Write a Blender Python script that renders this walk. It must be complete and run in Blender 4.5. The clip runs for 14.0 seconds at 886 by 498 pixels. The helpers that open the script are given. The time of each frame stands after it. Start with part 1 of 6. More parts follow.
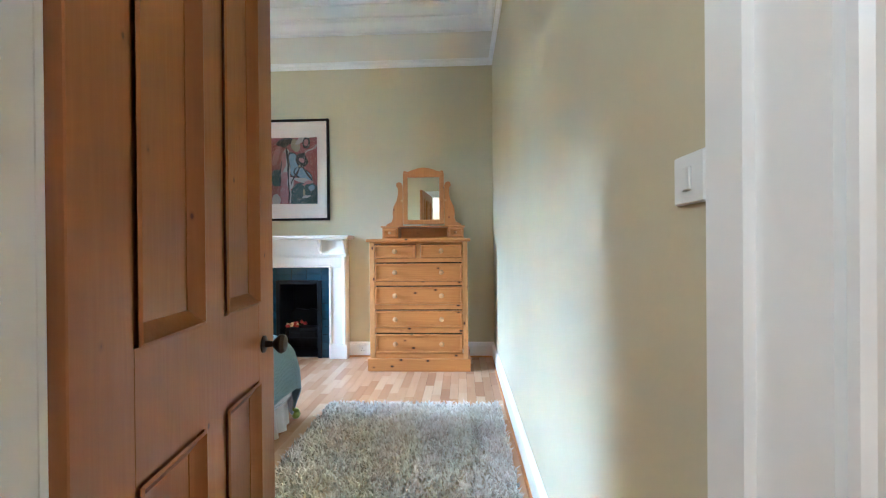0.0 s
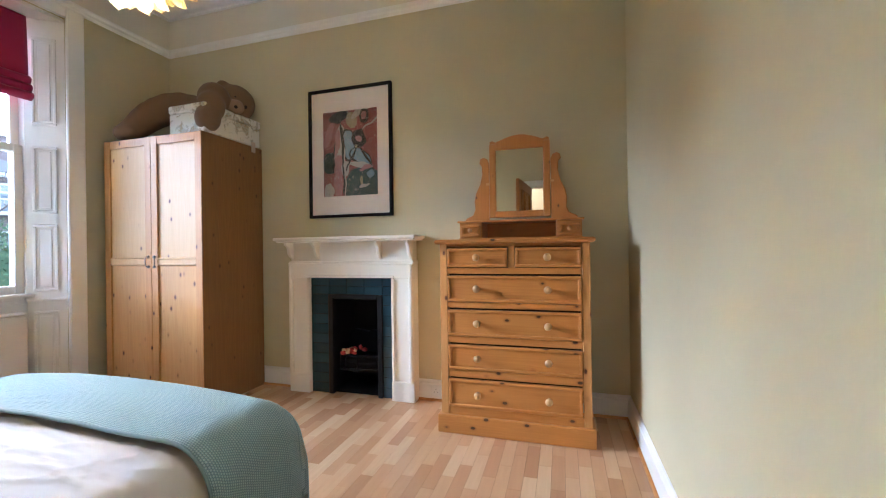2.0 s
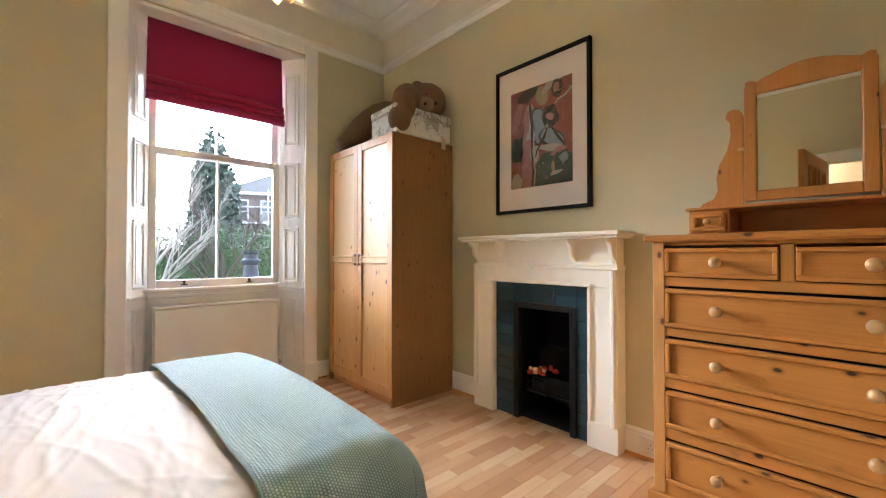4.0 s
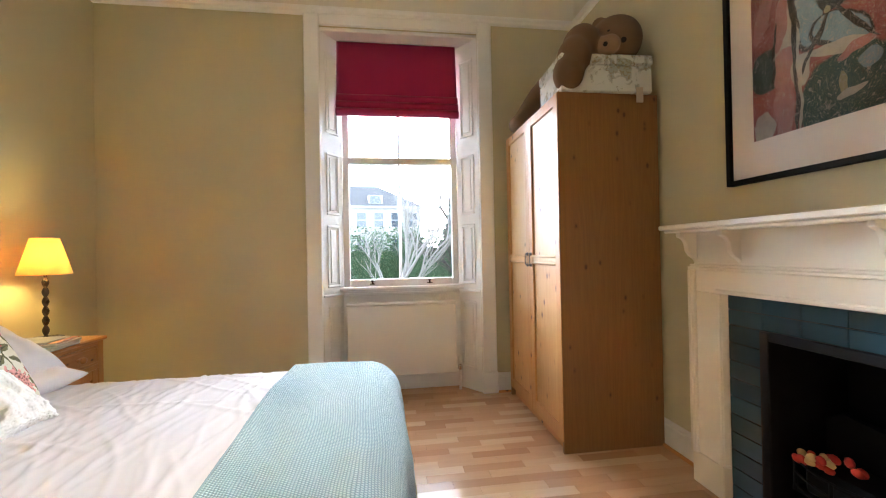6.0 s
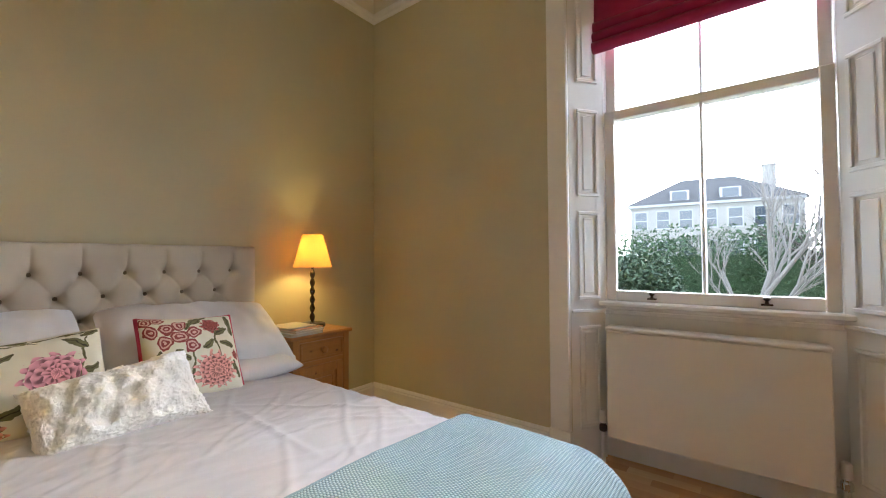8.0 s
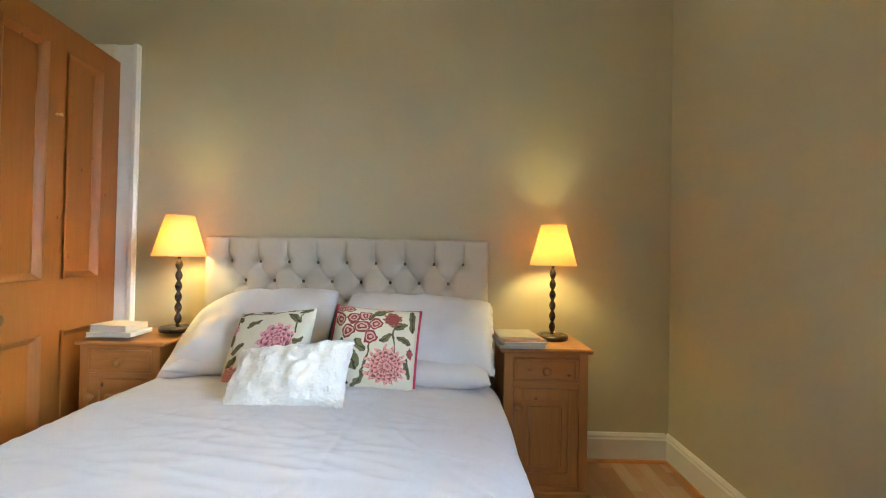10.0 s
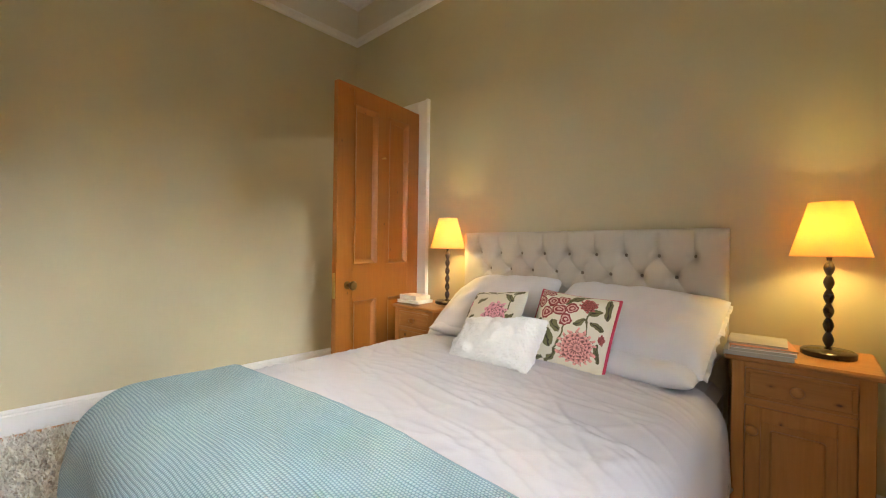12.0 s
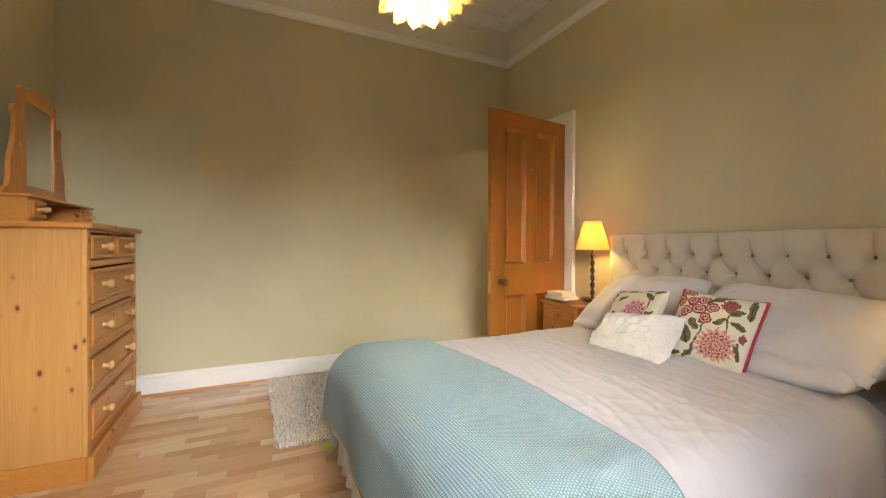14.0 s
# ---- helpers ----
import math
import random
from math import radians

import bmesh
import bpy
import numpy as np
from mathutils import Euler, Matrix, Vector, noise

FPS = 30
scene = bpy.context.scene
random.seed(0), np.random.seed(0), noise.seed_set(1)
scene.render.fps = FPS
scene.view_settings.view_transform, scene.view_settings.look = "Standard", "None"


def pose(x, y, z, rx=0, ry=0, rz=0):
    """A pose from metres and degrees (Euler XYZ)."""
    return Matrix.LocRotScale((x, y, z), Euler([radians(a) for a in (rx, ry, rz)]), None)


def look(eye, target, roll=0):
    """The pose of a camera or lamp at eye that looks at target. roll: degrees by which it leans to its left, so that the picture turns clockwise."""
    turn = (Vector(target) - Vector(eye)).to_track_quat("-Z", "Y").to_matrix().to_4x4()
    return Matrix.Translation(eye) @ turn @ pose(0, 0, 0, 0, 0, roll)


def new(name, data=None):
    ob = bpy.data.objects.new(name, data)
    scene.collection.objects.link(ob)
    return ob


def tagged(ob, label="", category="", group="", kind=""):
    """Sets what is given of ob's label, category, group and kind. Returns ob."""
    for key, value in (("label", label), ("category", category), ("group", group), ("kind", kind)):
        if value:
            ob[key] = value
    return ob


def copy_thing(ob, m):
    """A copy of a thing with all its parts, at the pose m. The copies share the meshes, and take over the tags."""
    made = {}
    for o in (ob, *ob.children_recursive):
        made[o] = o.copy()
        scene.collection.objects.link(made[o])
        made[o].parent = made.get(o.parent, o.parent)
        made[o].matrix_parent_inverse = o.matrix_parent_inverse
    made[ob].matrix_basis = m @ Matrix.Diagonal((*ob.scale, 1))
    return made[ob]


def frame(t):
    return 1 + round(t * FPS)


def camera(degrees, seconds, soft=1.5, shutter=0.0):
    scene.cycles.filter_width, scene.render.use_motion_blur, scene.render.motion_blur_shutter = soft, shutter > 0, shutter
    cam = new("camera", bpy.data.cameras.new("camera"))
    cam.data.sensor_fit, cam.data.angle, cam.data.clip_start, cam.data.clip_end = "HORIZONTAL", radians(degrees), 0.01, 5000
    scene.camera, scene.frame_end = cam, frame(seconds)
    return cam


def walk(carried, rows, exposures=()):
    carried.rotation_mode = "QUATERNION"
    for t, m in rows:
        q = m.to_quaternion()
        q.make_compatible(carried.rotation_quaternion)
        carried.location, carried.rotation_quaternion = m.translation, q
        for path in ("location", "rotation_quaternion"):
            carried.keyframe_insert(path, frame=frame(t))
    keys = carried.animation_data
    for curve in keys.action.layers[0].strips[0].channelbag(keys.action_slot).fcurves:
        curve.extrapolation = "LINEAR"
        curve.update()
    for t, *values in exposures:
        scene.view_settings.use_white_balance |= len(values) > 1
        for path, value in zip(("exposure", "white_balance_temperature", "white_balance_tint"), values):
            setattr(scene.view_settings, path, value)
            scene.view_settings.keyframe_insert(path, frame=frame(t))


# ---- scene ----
cam = camera(95.5, 14.0, 1.1)
PATH = [
    (0, (-0.368, -0.474, 1.099), (-0.46, 1.523, 1.092), -0.5),
    (0.5, (-0.415, -0.047, 1.121), (-0.56, 1.948, 1.109), -0.8),
    (1, (-0.437, 0.267, 1.133), (-0.671, 2.253, 1.126), -0.6),
    (1.5, (-0.444, 0.504, 1.12), (-0.818, 2.469, 1.121), -0.8),
    (2, (-0.466, 0.715, 1.121), (-1.034, 2.633, 1.123), -0.8),
    (2.5, (-0.502, 0.871, 1.12), (-1.303, 2.704, 1.124), -0.9),
    (3, (-0.485, 1.042, 1.118), (-1.559, 2.729, 1.127), -1.1),
    (3.2, (-0.497, 1.083, 1.107), (-1.66, 2.71, 1.122), -0.7),
    (5.5, (-0.653, 1.832, 1.097), (-2.56, 2.433, 1.117), -1.0),
    (6, (-0.808, 2.026, 1.122), (-2.79, 2.298, 1.135), -1.1),
    (6.5, (-0.997, 2.182, 1.118), (-2.995, 2.102, 1.141), -0.9),
    (7, (-1.23, 2.3, 1.132), (-3.174, 1.833, 1.149), -0.3),
    (7.5, (-1.537, 2.357, 1.113), (-3.336, 1.485, 1.144), -0.7),
    (8, (-1.801, 2.323, 1.079), (-3.383, 1.101, 1.133), -0.3),
    (10.3, (-2.841, 2.163, 1.086), (-2.534, 0.166, 1.106), 1.1),
    (10.5, (-2.886, 2.147, 1.083), (-2.41, 0.181, 1.096), 1.1),
    (11, (-3.007, 2.117, 1.067), (-2.159, 0.29, 1.076), 0.9),
    (11.5, (-3.125, 2.125, 1.05), (-1.983, 0.483, 1.053), 1.0),
    (12, (-3.219, 2.219, 1.048), (-1.865, 0.748, 1.047), 0.8),
    (12.5, (-3.332, 2.323, 1.051), (-1.809, 1.027, 1.048), 0.7),
    (13, (-3.427, 2.405, 1.053), (-1.784, 1.264, 1.049), 0.7),
    (13.5, (-3.506, 2.453, 1.077), (-1.769, 1.462, 1.058), 0.2),
    (14, (-3.552, 2.433, 1.076), (-1.751, 1.565, 1.06), 0.1),
]
walk(cam, [(t, look(eye, target, roll)) for t, eye, target, roll in PATH],
     [(0.0, 4.8, 4000, 4), (0.5, 4.73, 4450, 10), (1.0, 4.5, 4500, 10), (1.5, 4.3, 4450, 7), (2.0, 4.23, 4800, 11), (2.5, 4.22, 4900, 10), (3.0, 4.3, 5600, 13), (5.5, 4.21, 5500, 10), (6.5, 4.26, 5400, 10), (7.0, 4.07, 5500, 10), (8.0, 3.59, 5500, 11), (10.5, 3.9, 4750, 2), (12.0, 3.73, 5700, 8), (14.0, 3.68, 6200, 9)])

# ---------------------------------------------------------------- light
world = bpy.data.worlds.new("overcast_sky")
scene.world = world
world.use_nodes = True
wn, wl = world.node_tree.nodes, world.node_tree.links
sky = wn.new("ShaderNodeTexSky")
sky.sky_type, sky.sun_disc = "NISHITA", False
sky.sun_elevation, sky.sun_rotation = radians(18), radians(286)
sky.air_density, sky.dust_density, sky.ozone_density = 1.0, 1.5, 1.0
pale = wn.new("ShaderNodeHueSaturation")
pale.inputs["Saturation"].default_value = 0.3
wl.new(sky.outputs[0], pale.inputs["Color"])
wl.new(pale.outputs[0], wn["Background"].inputs["Color"])
wn["Background"].inputs["Strength"].default_value = 0.15

sun_data = bpy.data.lights.new("sun", "SUN")
sun_data.energy, sun_data.angle, sun_data.color = 0.56, radians(32), (1.0, 0.97, 0.93)
sun = new("sun", sun_data)
sun.matrix_world = look((-20, -3.6, 6.9), (0, 2, 0.4))


def bulb(name, place, watts, colour, radius):
    data = bpy.data.lights.new(name, "POINT")
    data.energy, data.color, data.shadow_soft_size = watts, colour, radius
    ob = new(name, data)
    ob.location = place
    return ob


WARM = (1.0, 0.70, 0.20)
bulb("pendant_bulb", (-1.97, 1.78, 2.2), 4.8, (1.0, 0.82, 0.54), 0.05)
bulb("bedside_bulb", (-3.262, 0.185, 1.135), 0.62, WARM, 0.045)
bulb("bedside_bulb", (-1.395, 0.19, 1.135), 0.62, WARM, 0.045)
bulb("hall_bulb", (-1.35, -1.3, 2.35), 2.0, (1.0, 0.84, 0.62), 0.08)


# ---------------------------------------------------------------- materials
def material(name, rough=0.5, metal=0.0, coat=0.0, spec=0.5):
    mat = bpy.data.materials.new(name)
    mat.use_nodes = True
    bsdf = mat.node_tree.nodes["Principled BSDF"]
    bsdf.inputs["Roughness"].default_value = rough
    bsdf.inputs["Metallic"].default_value = metal
    bsdf.inputs["Coat Weight"].default_value = coat
    bsdf.inputs["Coat Roughness"].default_value = 0.12 if rough < 0.3 else 0.34
    bsdf.inputs["Specular IOR Level"].default_value = spec
    return mat, mat.node_tree.nodes, mat.node_tree.links, bsdf


def put(links, value, socket):
    if isinstance(value, (int, float)):
        socket.default_value = value
    elif isinstance(value, tuple):
        socket.default_value = (*value, 1) if len(value) == 3 else value
    else:
        links.new(value, socket)


def node_math(nodes, links, op, a, b=0.0):
    n = nodes.new("ShaderNodeMath")
    n.operation = op
    put(links, a, n.inputs[0])
    put(links, b, n.inputs[1])
    return n.outputs[0]


def node_mix(nodes, links, fac, a, b):
    n = nodes.new("ShaderNodeMix")
    n.data_type = "RGBA"
    put(links, fac, n.inputs["Factor"])
    put(links, a, n.inputs["A"])
    put(links, b, n.inputs["B"])
    return n.outputs["Result"]


def node_ramp(nodes, links, fac, stops):
    n = nodes.new("ShaderNodeValToRGB")
    put(links, fac, n.inputs[0])
    e = n.color_ramp.elements
    while len(e) < len(stops):
        e.new(0.5)
    for el, (p, c) in zip(e, stops):
        el.position = p
        el.color = (*c, 1) if len(c) == 3 else c
    return n.outputs[0]


def node_coords(nodes, links, kind="Object", scale=(1, 1, 1), turn=(0, 0, 0)):
    t = nodes.new("ShaderNodeTexCoord")
    m = nodes.new("ShaderNodeMapping")
    m.inputs["Scale"].default_value = scale
    m.inputs["Rotation"].default_value = turn
    links.new(t.outputs[kind], m.inputs["Vector"])
    return m.outputs[0]


def node_noise(nodes, links, coords, scale, detail=3.0, rough=0.5, warp=0.0):
    n = nodes.new("ShaderNodeTexNoise")
    n.inputs["Scale"].default_value = scale
    n.inputs["Detail"].default_value = detail
    n.inputs["Roughness"].default_value = rough
    n.inputs["Distortion"].default_value = warp
    links.new(coords, n.inputs["Vector"])
    return n.outputs["Fac"]


def node_bump(nodes, links, bsdf, height, strength, distance=0.002):
    n = nodes.new("ShaderNodeBump")
    n.inputs["Strength"].default_value = strength
    n.inputs["Distance"].default_value = distance
    links.new(height, n.inputs["Height"])
    links.new(n.outputs[0], bsdf.inputs["Normal"])


def painted(name, colour, rough=0.6, grain=0.06, scale=90.0, bump=0.12, blotch=0.05):
    """Paint: base colour with soft blotches and a fine roller texture."""
    mat, n, l, b = material(name, rough)
    c = node_coords(n, l)
    big = node_noise(n, l, c, 1.7, 4)
    fine = node_noise(n, l, c, scale, 2)
    dark = tuple(v * (1 - 2 * blotch) for v in colour)
    light = tuple(min(0.92, v * (1 + 2 * blotch)) for v in colour)
    col = node_mix(n, l, big, dark, light)
    col = node_mix(n, l, node_math(n, l, "MULTIPLY", fine, grain), col, tuple(v * 0.7 for v in colour))
    l.new(col, b.inputs["Base Color"])
    rr = node_math(n, l, "ADD", node_math(n, l, "MULTIPLY", big, 0.12), rough - 0.06)
    l.new(rr, b.inputs["Roughness"])
    node_bump(n, l, b, fine, bump)
    return mat


def pine(name, light, dark, knot, along="z", rough=0.4, knots=1.0, coat=0.15, seed=0.0):
    """Pine: long grain lines along one axis, slow colour drift and round dark knots."""
    mat, n, l, b = material(name, rough, coat=coat)
    k = {"x": 0, "y": 1, "z": 2}[along]
    s = [11.0, 11.0, 11.0]
    s[k] = 0.55
    t = n.new("ShaderNodeTexCoord")
    info = n.new("ShaderNodeObjectInfo")
    shift = n.new("ShaderNodeVectorMath")
    shift.operation = "ADD"
    l.new(t.outputs["Object"], shift.inputs[0])
    off = n.new("ShaderNodeCombineXYZ")
    for i in range(3):
        l.new(node_math(n, l, "MULTIPLY_ADD", info.outputs["Random"], 7.3 + i), off.inputs[i])
    l.new(off.outputs[0], shift.inputs[1])
    m = n.new("ShaderNodeMapping")
    m.inputs["Scale"].default_value = s
    l.new(shift.outputs[0], m.inputs["Vector"])
    slow = node_noise(n, l, m.outputs[0], 1.0, 3, 0.5, 0.6)
    lines = node_math(n, l, "PINGPONG", node_math(n, l, "MULTIPLY", slow, 9.0), 0.5)
    fibre = node_noise(n, l, m.outputs[0], 16.0, 3, 0.6)
    g = node_math(n, l, "ADD", node_math(n, l, "MULTIPLY", lines, 0.5), node_math(n, l, "MULTIPLY", fibre, 0.6))
    col = node_ramp(n, l, g, [(0.2, light), (0.9, dark)])
    broad = node_noise(n, l, shift.outputs[0], 2.2, 2)
    col = node_mix(n, l, node_math(n, l, "MULTIPLY", broad, 0.35), col, dark)
    ks = [12.0, 12.0, 12.0]
    ks[k] = 7.0
    m2 = n.new("ShaderNodeMapping")
    m2.inputs["Scale"].default_value = ks
    l.new(shift.outputs[0], m2.inputs["Vector"])
    v = n.new("ShaderNodeTexVoronoi")
    v.inputs["Scale"].default_value = 1.0
    l.new(m2.outputs[0], v.inputs["Vector"])
    wob = node_math(n, l, "ADD", v.outputs["Distance"], node_math(n, l, "MULTIPLY", fibre, 0.03))
    core = node_ramp(n, l, wob, [(0.10 * knots, (1, 1, 1)), (0.135 * knots, (0, 0, 0))])
    halo = node_ramp(n, l, wob, [(0.12 * knots, (0.7, 0.7, 0.7)), (0.22 * knots, (0, 0, 0))])
    col = node_mix(n, l, halo, col, tuple(0.6 * a + 0.4 * c for a, c in zip(dark, knot)))
    col = node_mix(n, l, core, col, knot)
    l.new(col, b.inputs["Base Color"])
    l.new(node_math(n, l, "ADD", node_math(n, l, "MULTIPLY", fibre, 0.2), rough - 0.1), b.inputs["Roughness"])
    node_bump(n, l, b, g, 0.12, 0.001)
    return mat


def cloth(name, colour, weave=420.0, rough=0.85, blotch=0.05, bump=0.25, sheen=0.2):
    mat, n, l, b = material(name, rough)
    c = node_coords(n, l)
    fine = node_noise(n, l, c, weave, 2)
    big = node_noise(n, l, c, 3.0, 4)
    col = node_mix(n, l, big, tuple(v * (1 - blotch) for v in colour), tuple(min(0.9, v * (1 + blotch)) for v in colour))
    col = node_mix(n, l, node_math(n, l, "MULTIPLY", fine, 0.2), col, tuple(v * 0.75 for v in colour))
    l.new(col, b.inputs["Base Color"])
    b.inputs["Sheen Weight"].default_value = sheen
    node_bump(n, l, b, fine, bump, 0.001)
    return mat


def plain(name, colour, rough=0.5, metal=0.0, coat=0.0, vary=0.15, scale=14.0):
    mat, n, l, b = material(name, rough, metal, coat)
    c = node_coords(n, l)
    f = node_noise(n, l, c, scale, 4)
    col = node_mix(n, l, f, tuple(v * (1 - vary) for v in colour), tuple(min(0.95, v * (1 + vary)) for v in colour))
    l.new(col, b.inputs["Base Color"])
    l.new(node_math(n, l, "ADD", node_math(n, l, "MULTIPLY", f, 0.16), max(0.02, rough - 0.08)), b.inputs["Roughness"])
    return mat


WALL = painted("olive_wall_paint", (0.565, 0.507, 0.325), 0.62)
FRIEZE = painted("cream_frieze_paint", (0.745, 0.71, 0.61), 0.62)
CEIL = painted("white_ceiling_paint", (0.84, 0.835, 0.82), 0.7)
TRIM = painted("white_gloss_trim", (0.84, 0.83, 0.80), 0.32, 0.03, 40, 0.05, 0.02)
CREAM = painted("ivory_mantel_paint", (0.87, 0.825, 0.72), 0.35, 0.03, 40, 0.06, 0.02)
HALLWALL = painted("warm_hall_paint", (0.62, 0.50, 0.32), 0.6)
PINE_Z = pine("honey_pine_upright", (0.63, 0.335, 0.10), (0.48, 0.21, 0.05), (0.11, 0.035, 0.012), "z", 0.46, 0.9, 0.15)
PINE_KNOTTY = pine("knotty_pine_upright", (0.68, 0.39, 0.135), (0.54, 0.26, 0.07), (0.13, 0.042, 0.015), "z", 0.46, 1.0, 0.15)
PINE_X = pine("honey_pine_level", (0.58, 0.258, 0.052), (0.44, 0.168, 0.028), (0.06, 0.02, 0.008), "x", knots=1.0)
# wardrobe sides: honey pine darkened, the shade away from the window is in the colour
PINE_SHADED = pine("shaded_pine_side", (0.30, 0.150, 0.040), (0.21, 0.094, 0.024), (0.10, 0.04, 0.014), "z", 0.45, 0.85)
PINE_PALE = pine("pale_pine_panel", (0.70, 0.46, 0.20), (0.60, 0.35, 0.13), (0.14, 0.055, 0.025), "z", 0.46, 0.9, 0.15)
PINE_DOOR = pine("stripped_pine_door", (0.385, 0.150, 0.021), (0.31, 0.108, 0.014), (0.12, 0.045, 0.015), "z", 0.42, 0.5, 0.15)
PINE_MIRROR = pine("orange_pine_upright", (0.52, 0.225, 0.048), (0.39, 0.145, 0.026), (0.08, 0.03, 0.012), "z", 0.35, 0.6)
KNOB = plain("pale_turned_pine", (0.60, 0.36, 0.15), 0.35, vary=0.1)
BLACK = plain("black_cast_iron", (0.007, 0.007, 0.008), 0.65, 0.0)
BLACK.node_tree.nodes["Principled BSDF"].inputs["Specular IOR Level"].default_value = 0.2
BRONZE = plain("dark_bronze", (0.06, 0.042, 0.03), 0.35, 0.8)
PEWTER = plain("worn_pewter", (0.22, 0.19, 0.16), 0.35, 1.0)
AGED = plain("worn_bronze", (0.20, 0.13, 0.06), 0.35, 0.9)
BRASS = plain("aged_brass", (0.55, 0.38, 0.14), 0.3, 1.0)


# ---------------------------------------------------------------- mesh helpers
def box(bm, x0, x1, y0, y1, z0, z1, bevel=0.0, seg=1):
    vs = [bm.verts.new((x, y, z)) for x in (x0, x1) for y in (y0, y1) for z in (z0, z1)]
    fs = [bm.faces.new([vs[i] for i in f]) for f in
          ((0, 1, 3, 2), (4, 6, 7, 5), (0, 4, 5, 1), (2, 3, 7, 6), (0, 2, 6, 4), (1, 5, 7, 3))]
    if bevel > 0:
        es = list({e for f in fs for e in f.edges})
        bmesh.ops.bevel(bm, geom=es, offset=bevel, segments=seg, profile=0.5, affect="EDGES")


def prism(bm, pts, axis, a, b, bevel=0.0):
    """Outline pts in the two other axes (in xyz order), drawn out along axis from a to b."""
    def at(p, t):
        q = list(p)
        q.insert(axis, t)
        return q
    lo = [bm.verts.new(at(p, a)) for p in pts]
    hi = [bm.verts.new(at(p, b)) for p in pts]
    n = len(pts)
    fs = [bm.faces.new(lo), bm.faces.new(list(reversed(hi)))]
    for i in range(n):
        fs.append(bm.faces.new((lo[i], hi[i], hi[(i + 1) % n], lo[(i + 1) % n])))
    bmesh.ops.recalc_face_normals(bm, faces=fs)
    if bevel > 0:
        es = list({e for f in fs[:2] for e in f.edges})
        bmesh.ops.bevel(bm, geom=es, offset=bevel, segments=1, profile=0.5, affect="EDGES")


def lathe(bm, profile, segs=20, centre=(0, 0, 0), axis="z"):
    """profile: (radius, height) from bottom to top."""
    rings = []
    for r, h in profile:
        ring = []
        for i in range(segs):
            t = 2 * math.pi * i / segs
            u, v = max(r, 1e-4) * math.cos(t), max(r, 1e-4) * math.sin(t)
            p = {"z": (u, v, h), "y": (u, h, v), "x": (h, u, v)}[axis]
            ring.append(bm.verts.new([p[k] + centre[k] for k in range(3)]))
        rings.append(ring)
    fs = []
    for a, b in zip(rings, rings[1:]):
        for i in range(segs):
            j = (i + 1) % segs
            fs.append(bm.faces.new((a[i], a[j], b[j], b[i])))
    fs.append(bm.faces.new(list(reversed(rings[0]))))
    fs.append(bm.faces.new(rings[-1]))
    bmesh.ops.recalc_face_normals(bm, faces=fs)


def tube(bm, pts, radius, segs=8, taper=1.0):
    pts = [Vector(p) for p in pts]
    rings = []
    for i, p in enumerate(pts):
        d = (pts[min(i + 1, len(pts) - 1)] - pts[max(i - 1, 0)]).normalized()
        side = d.cross(Vector((0, 0, 1)) if abs(d.z) < 0.9 else Vector((1, 0, 0))).normalized()
        up = side.cross(d)
        r = radius * (1 + (taper - 1) * i / max(1, len(pts) - 1))
        rings.append([bm.verts.new(p + r * (math.cos(2 * math.pi * k / segs) * side + math.sin(2 * math.pi * k / segs) * up)) for k in range(segs)])
    for a, b in zip(rings, rings[1:]):
        for k in range(segs):
            j = (k + 1) % segs
            bm.faces.new((a[k], a[j], b[j], b[k]))
    bm.faces.new(list(reversed(rings[0])))
    bm.faces.new(rings[-1])


def sheet(bm, f, nu, nv):
    """A grid of points f(u, v), u and v from 0 to 1, with a UV map."""
    uv = bm.loops.layers.uv.verify()
    vs = [[bm.verts.new(f(i / nu, j / nv)) for j in range(nv + 1)] for i in range(nu + 1)]
    for i in range(nu):
        for j in range(nv):
            face = bm.faces.new((vs[i][j], vs[i + 1][j], vs[i + 1][j + 1], vs[i][j + 1]))
            for lp, (a, b) in zip(face.loops, ((i, j), (i + 1, j), (i + 1, j + 1), (i, j + 1))):
                lp[uv].uv = (a / nu, b / nv)


def mesh_of(name, bm, mat, sharp=35):
    me = bpy.data.meshes.new(name)
    bm.to_mesh(me)
    bm.free()
    me.materials.append(mat)
    me.shade_smooth()
    me.set_sharp_from_angle(angle=radians(sharp))
    return me


def part(name, bm, mat, parent=None, label="", sharp=35):
    ob = new(name, mesh_of(name, bm, mat, sharp))
    if parent is not None:
        ob.parent = parent
    if label:
        tagged(ob, label)
    return ob


def thing(name, m, label, category, group="", kind=""):
    ob = new(name)
    ob.empty_display_size = 0.1
    ob.matrix_world = m
    return tagged(ob, label, category, group, kind)


def boxes(name, rows, mat, parent=None, label="", bevel=0.0):
    bm = bmesh.new()
    for r in rows:
        box(bm, *r, bevel=bevel)
    return part(name, bm, mat, parent, label)


def structure(ob, label, category):
    return tagged(ob, label, category, kind="structure")


# ---------------------------------------------------------------- the room
EAST, WEST, NORTH, SOUTH = -0.05, -3.935, 3.58, 0.0
RAIL, FRIEZE_TOP, CEILING = 2.925, 3.27, 3.36
DOOR_W, DOOR_E, DOOR_H = -0.895, -0.083, 2.112
WIN_S, WIN_N, WIN_TOP = 1.54, 2.755, 2.845
OUT_W = -4.42

sub = boxes("floor", [(-4.5, 0.3, -2.2, 3.95, -0.16, -0.012)], plain("dark_underlay", (0.16, 0.10, 0.05), 0.8))
structure(sub, "pale beech strip laminate floor across the bedroom", "floor")

